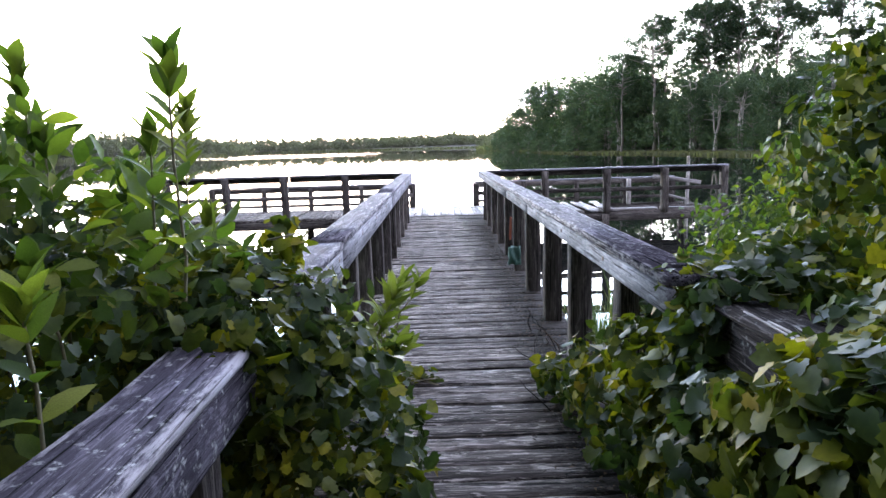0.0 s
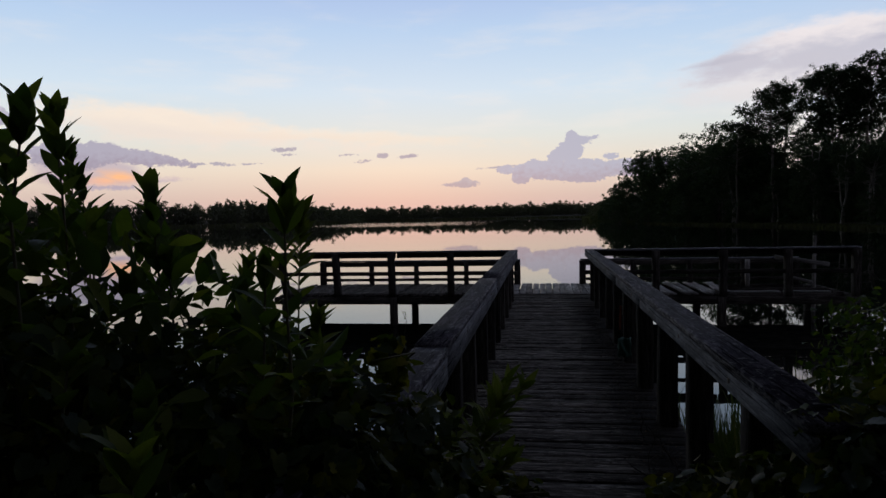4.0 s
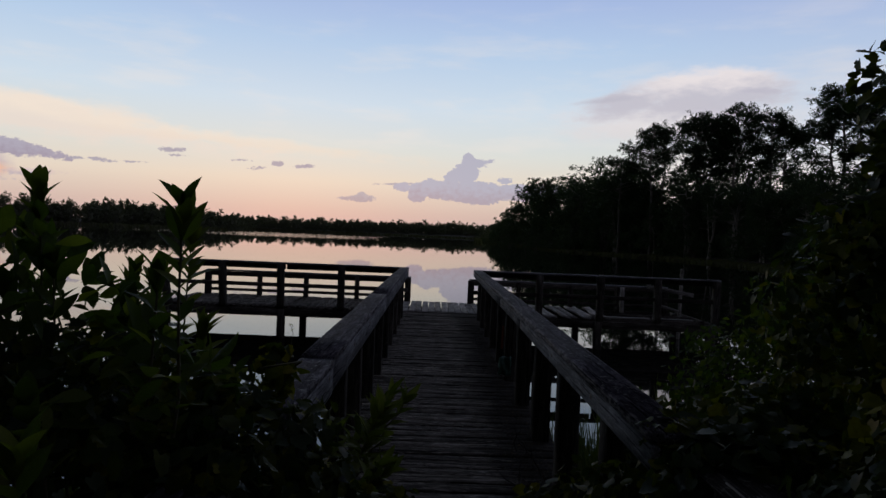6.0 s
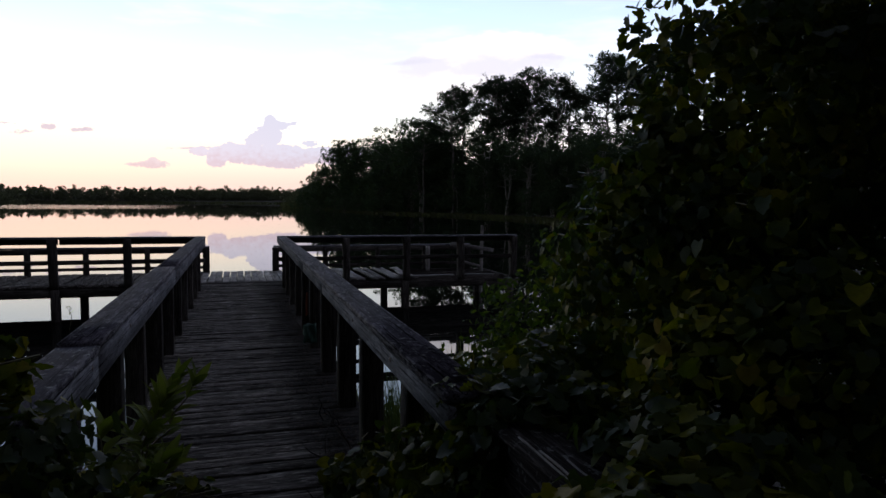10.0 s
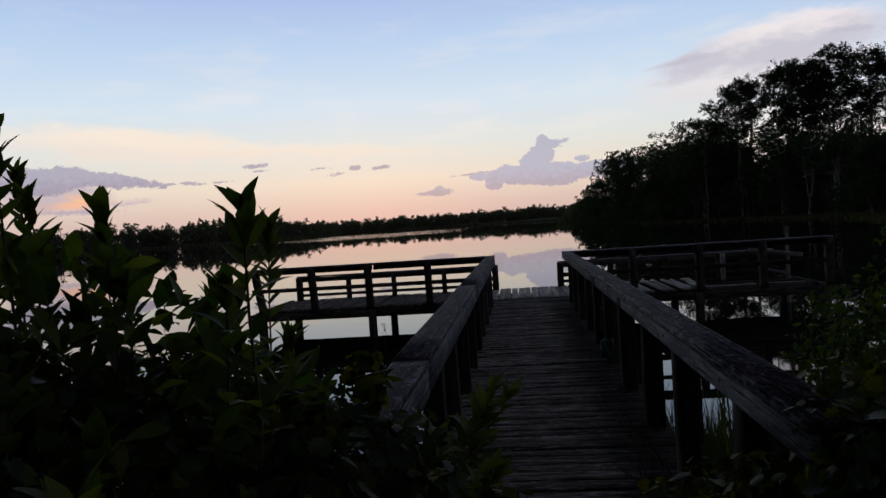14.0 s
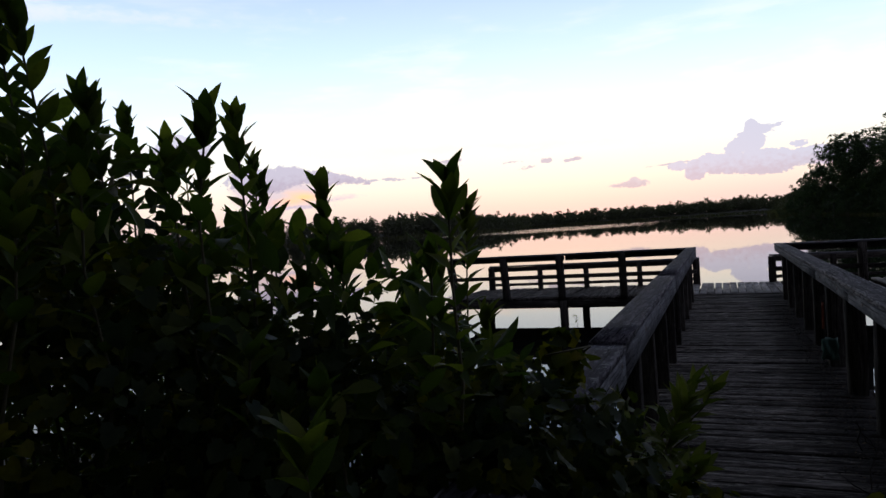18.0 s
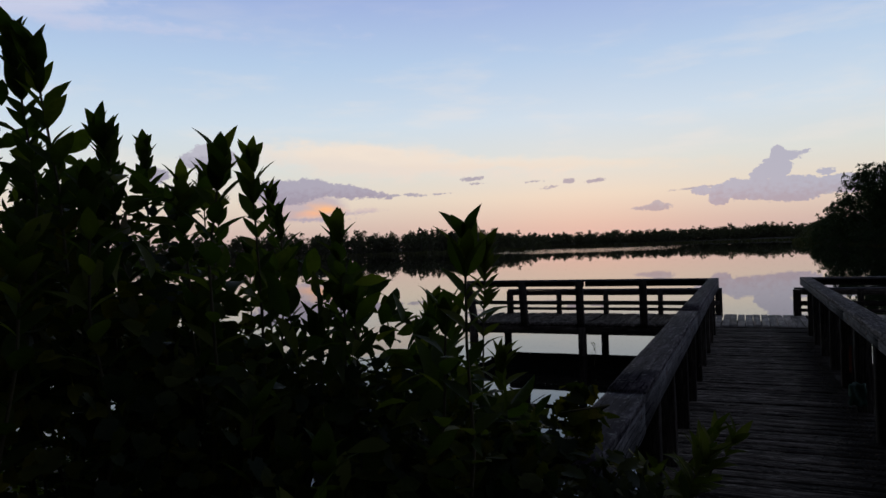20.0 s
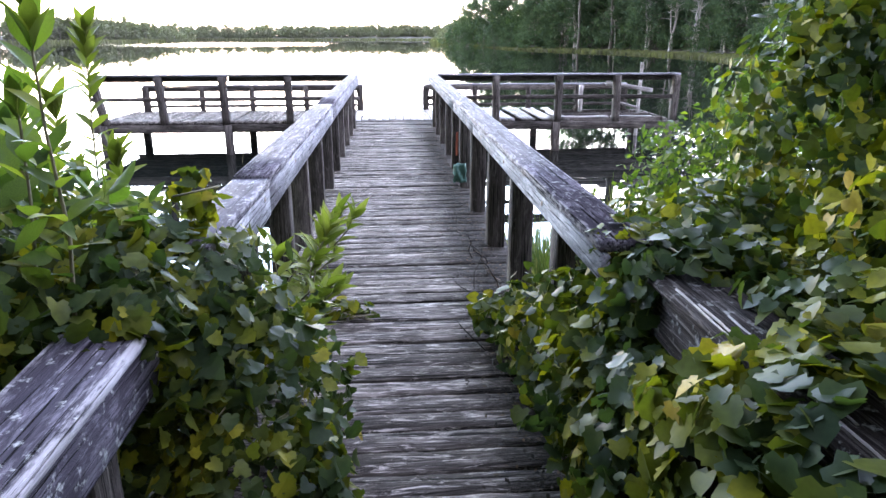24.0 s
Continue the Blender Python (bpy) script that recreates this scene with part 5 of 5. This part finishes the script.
left_lumps = [((-0.86, 2.13, 0.97), (0.20, 0.15, 0.09)), ((-0.77, 2.78, 1.12), (0.08, 0.05, 0.11)), ((-0.46, 4.25, 0.12), (0.20, 0.07, 0.05)), ((-0.33, 4.22, 0.09), (0.14, 0.05, 0.03)), ((-0.64, 2.62, 0.40), (0.36, 0.50, 0.46)), ((-0.92, 2.55, 0.88), (0.42, 0.46, 0.26)), ((-0.52, 2.25, 0.25), (0.28, 0.40, 0.36)), ((-1.45, 2.45, 0.72), (0.70, 0.75, 0.62)), ((-0.78, 2.32, 0.78), (0.24, 0.22, 0.26)),
              ((-2.30, 2.15, 0.90), (0.85, 0.80, 0.85)), ((-2.0, 3.3, 0.45), (1.0, 0.8, 0.62)), ((-3.3, 2.3, 0.9), (1.0, 1.0, 1.0)), ((-1.42, 1.45, 0.30), (0.42, 0.75, 0.50)),
              ((-2.3, 1.1, 0.6), (0.8, 0.8, 0.75))]
vine("wild_grape_vine", "wild grape vine with heart-shaped leaves smothering the railing and shrub", 41, left_lumps, 640, 0.048, 290, (-0.6, 2.3, 0.7))

right_lumps = [((0.66, 1.42, 1.00), (0.18, 0.42, 0.10)), ((0.56, 1.45, 0.80), (0.12, 0.48, 0.22)), ((0.72, 1.0, 1.02), (0.22, 0.40, 0.10)), ((0.74, 2.55, 0.44), (0.34, 0.40, 0.38)), ((0.86, 2.50, 0.82), (0.30, 0.32, 0.20)), ((0.80, 2.45, 0.95), (0.20, 0.22, 0.12)), ((0.74, 2.66, 0.99), (0.16, 0.13, 0.07)), ((0.60, 3.40, 0.28), (0.19, 0.45, 0.26)), ((0.45, 3.88, 0.20), (0.13, 0.16, 0.11)), ((0.68, 2.92, 0.58), (0.20, 0.26, 0.26)), ((0.98, 1.70, 0.92), (0.28, 0.55, 0.22)), ((0.95, 2.45, 0.9), (0.25, 0.3, 0.2)), ((0.84, 1.50, 0.98), (0.20, 0.48, 0.12)), ((0.60, 1.72, 0.70), (0.14, 0.55, 0.24)), ((0.60, 1.25, 0.62), (0.14, 0.42, 0.30)), ((0.90, 0.95, 0.95), (0.22, 0.35, 0.14)), ((0.66, 2.05, 0.42), (0.26, 0.70, 0.40)), ((1.20, 2.35, 0.60), (0.42, 0.75, 0.42)), ((1.38, 3.30, 0.58), (0.50, 0.50, 0.50)),
               ((1.95, 3.2, 1.25), (0.56, 0.55, 0.72)), ((1.75, 2.3, 0.9), (0.5, 0.6, 0.6)), ((0.62, 1.2, 0.25), (0.22, 0.40, 0.40)), ((1.35, 1.35, 0.45), (0.45, 0.60, 0.42))]
vine("wild_grape_vine", "wild grape vine with yellowing leaves covering the near railing", 57, right_lumps, 580, 0.050, 290, (0.7, 2.0, 0.8))
tall_lumps = [((2.26, 3.0, 1.86), (0.70, 0.62, 0.90)), ((2.75, 2.7, 1.3), (0.75, 0.7, 0.9)), ((3.25, 2.85, 2.86), (0.82, 0.8, 0.85)), ((3.5, 2.2, 1.7), (0.8, 0.9, 1.7)), ((3.9, 3.6, 2.8), (0.9, 0.9, 1.2))]
vine("wild_grape_vine", "wild grape vine climbing high over a bank-side tree", 63, tall_lumps, 620, 0.052, 290, (1.9, 2.6, 2.2))


def bush(name, label, seed, lumps, density, size):
    r = np.random.RandomState(seed)
    ob = thing(name, label, "bush")
    p, R, s = leaf_mass(r, lumps, density, size, (0.55, 1.12))
    v, f = scatter(lance_leaf(0.5, 0.15, 0.1, True), p, R, s)
    child("foliage", mesh_of("foliage", v, f, LEAF_SHRUB, True), ob)["kind"] = "stuff"
    stems = []
    for c, rad in lumps:
        for k in range(6):
            stems.append(tube_arrays(limb_path(r, (c[0] + r.uniform(-.2, .2), c[1] + r.uniform(-.2, .2), -0.6), np.array(c) + r.uniform(-.7, .7, 3) * np.array(rad), 0.12, 6), np.linspace(0.018, 0.005, 6), 5))
    v, f = join_arrays(stems)
    child("branches", mesh_of("branches", v, f, BARK, True), ob)["kind"] = "stuff"
    return ob


bush("bank_bush", "small-leaved green bush on the bank beyond the railing", 71, [((2.45, 5.5, 0.35), (0.75, 0.7, 0.75)), ((3.1, 5.2, 1.0), (0.8, 0.8, 0.85)), ((3.9, 4.8, 1.7), (0.9, 0.9, 1.2)), ((2.1, 4.6, 0.1), (0.55, 0.6, 0.5))], 520, 0.070)
bush("bank_bush", "dense dark bush on the bank beside the railing", 72, [((-3.4, 4.4, 0.1), (1.2, 1.0, 0.75)), ((-4.6, 3.4, 0.9), (1.2, 1.2, 1.2)), ((-1.7, 4.6, -0.2), (0.8, 0.8, 0.45))], 200, 0.085)


# Crowns outside the view, added to cut the sky light on the banks.
bush("overhanging_tree", "unseen leafy crown added to shade the bank beside the walk", 73, [((4.3, 1.6, 3.9), (1.5, 1.5, 1.3)), ((4.2, -0.8, 3.4), (1.6, 1.3, 1.5)), ((5.6, 3.8, 3.0), (1.5, 1.4, 2.0)),
     ((1.6, -2.0, 3.7), (1.6, 1.1, 1.0)), ((3.0, 0.2, 1.2), (0.9, 0.8, 1.3)), ((1.9, 0.7, 2.9), (0.9, 0.6, 0.55)), ((2.6, 1.6, 2.9), (0.55, 0.5, 0.8))], 170, 0.12)
bush("overhanging_tree", "unseen leafy crown added to shade the bank behind the shrub", 74, [((-4.6, 0.2, 3.0), (1.3, 1.2, 1.3)), ((-2.4, -1.8, 3.5), (1.5, 1.0, 1.1)), ((-2.6, 0.1, 0.9), (0.8, 0.6, 1.1))], 90, 0.13)


def grass_patch(name, label, seed, centre, spread, count, height):
    r = np.random.RandomState(seed)
    x, y = centre[0] + r.normal(size=count) * spread[0], centre[1] + r.normal(size=count) * spread[1]
    keep = np.abs(x) > 0.98
    x, y = x[keep], y[keep]
    z = land_height(x, y)
    z = np.maximum(z, WATER_Z - 0.1)
    n = len(x)
    blade = (np.array([(0, -0.012, 0), (0, 0.012, 0), (0.05, 0.009, 0.5), (0.05, -0.009, 0.5), (0.18, 0.001, 1.0), (0.18, -0.001, 1.0)]), np.array([(0, 1, 2, 3), (3, 2, 4, 5)]))
    R = rotations(r.uniform(0, 6.3, n), r.uniform(-0.25, 0.35, n), r.uniform(-0.2, 0.2, n))
    v, f = scatter(blade, np.stack([x, y, z - 0.02], -1), R, r.uniform(0.6, 1.15, n) * height)
    tagged(new(name, mesh_of(name, v, f, GRASS, True)), label, "grass", kind="stuff")


grass_patch("bank_grass", "long green grass on the bank by the water", 5, (1.95, 5.0), (0.42, 0.65), 2400, 0.95)
grass_patch("bank_grass", "rough grass and sedge under the boardwalk edge", 6, (-1.9, 5.3), (0.8, 0.7), 700, 0.5)


grass_patch("bank_grass", "fine sedge standing in the shallows under the railing", 7, (1.42, 6.5), (0.20, 0.55), 1100, 0.55)


def leaf_litter():
    r = np.random.RandomState(77)
    n = 7000
    y = r.uniform(2.0, 12.5, n)
    x = 0.68 - np.abs(r.normal(size=n)) * 0.15 * np.where(y < 7, 1.2, 0.8)
    keep = x > 0.2
    x, y = x[keep], y[keep]
    R = rotations(r.uniform(0, 6.3, len(x)), r.uniform(-.35, .35, len(x)), r.uniform(-.35, .35, len(x)))
    v, f = scatter(simple_leaf(0.55), np.stack([x, y, 0.0064 * (FAR - y) + 0.012 + r.uniform(0, 0.012, len(x))], -1), R, r.uniform(0.010, 0.034, len(x)))
    ob = tagged(new("leaf_litter", mesh_of("leaf_litter", v, f, LITTER, True)), "dead brown leaves and dirt drifted along the planks", "leaf litter", kind="stuff")
    twigs = []
    for k in range(14):
        px, py = r.uniform(0.36, 0.62), r.uniform(3.6, 6.0)
        ang = r.uniform(0, 6.28)
        end = (px + math.cos(ang) * 0.18, py + math.sin(ang) * 0.3, deck_z(py) + r.uniform(0.03, 0.28))
        twigs.append(tube_arrays(limb_path(r, (px, py, deck_z(py) + 0.01), end, 0.03, 4), [0.004, 0.003, 0.003, 0.0015], 4))
    v, f = join_arrays(twigs)
    child("twigs", mesh_of("twigs", v, f, LITTER, True), ob)


leaf_litter()


# ---- unseen wood, added behind and beside the walker to block sky light ----
def build_near_wood():
    rng = random.Random(33)
    kinds = [broadleaf_meshes(120 + i, 9.0, 6.5, BARK, 0.2) for i in range(3)]
    first = [None] * 3
    spots = [(-5.5, -7.0), (0.5, -8.0), (6.5, -7.0), (-11, -5), (-3.0, -12), (4.5, -12), (-14, -8), (13, -6), (10.5, -11), (-9, -12), (-19, -3), (0.5, -15), (17, -4)]
    for k, (x, y) in enumerate(spots):
        m = Matrix.Translation((x, y, ground_at(x, y) - 0.1)) @ pose(0, 0, 0, 0, 0, rng.uniform(0, 360)) @ Matrix.Scale(rng.uniform(0.95, 1.35), 4)
        i = k % 3
        if first[i] is None:
            first[i] = tree("bank_tree", kinds[i], "unseen broad-leaved tree added behind the walk to block sky light", "tree", "near bank trees")
            first[i].matrix_basis = m
        else:
            copy_thing(first[i], m).matrix_basis = m


build_near_wood()


# ---- small things ----
def scrap(name, label, category, at, size, mat, seed):
    """A crumpled scrap of plastic sheet."""
    r = np.random.RandomState(seed)
    n = 7
    v = []
    for i in range(n):
        for j in range(n):
            u, w = i / (n - 1) - 0.5, j / (n - 1) - 0.5
            v.append((u * size[0] + r.normal() * 0.006, 0.02 * math.sin(u * 9 + w * 5) + r.normal() * 0.010, w * size[1] + r.normal() * 0.006))
    q = [(i * n + j, (i + 1) * n + j, (i + 1) * n + j + 1, i * n + j + 1) for i in range(n - 1) for j in range(n - 1)]
    ob = tagged(new(name, mesh_of(name, v, q, mat)), label, category)
    ob.matrix_basis = Matrix.Translation(at)
    thick = ob.modifiers.new("thickness", "SOLIDIFY")
    thick.thickness = 0.004
    return ob


scrap("plastic_scrap", "crumpled teal plastic scrap caught against a railing post", "litter", (0.62, 7.42, 0.30), (0.13, 0.20), TEAL, 1)
strip = thing("marker_strip", "thin faded orange plastic strip hanging on a railing post", "strip")
board("strip", (0.635, 7.93, 0.40), (0.64, 7.93, 0.66), 0.022, 0.004, ORANGE, strip)
r9 = np.random.RandomState(9)
sprig = thing("water_sprig", "small leafy sprig standing out of the lake water", "plant")
v, f = tube_arrays([(-2.95, 13.6, WATER_Z - 0.05), (-2.9, 13.6, -0.4), (-2.98, 13.58, -0.2)], [0.006, 0.005, 0.003], 5)
child("stem", mesh_of("stem", v, f, STEM, True), sprig)
for k in range(6):
    m = Matrix.Translation((-2.93 + r9.uniform(-.02, .02), 13.6, -0.42 + 0.04 * k)) @ pose(0, 0, 0, 0, r9.uniform(-50, 10), r9.uniform(0, 360)) @ Matrix.Scale(0.10, 4)
    child("leaf", mesh_of("leaf", *lance_leaf(0.25), LEAF_SHRUB_ONE, True), sprig, m)
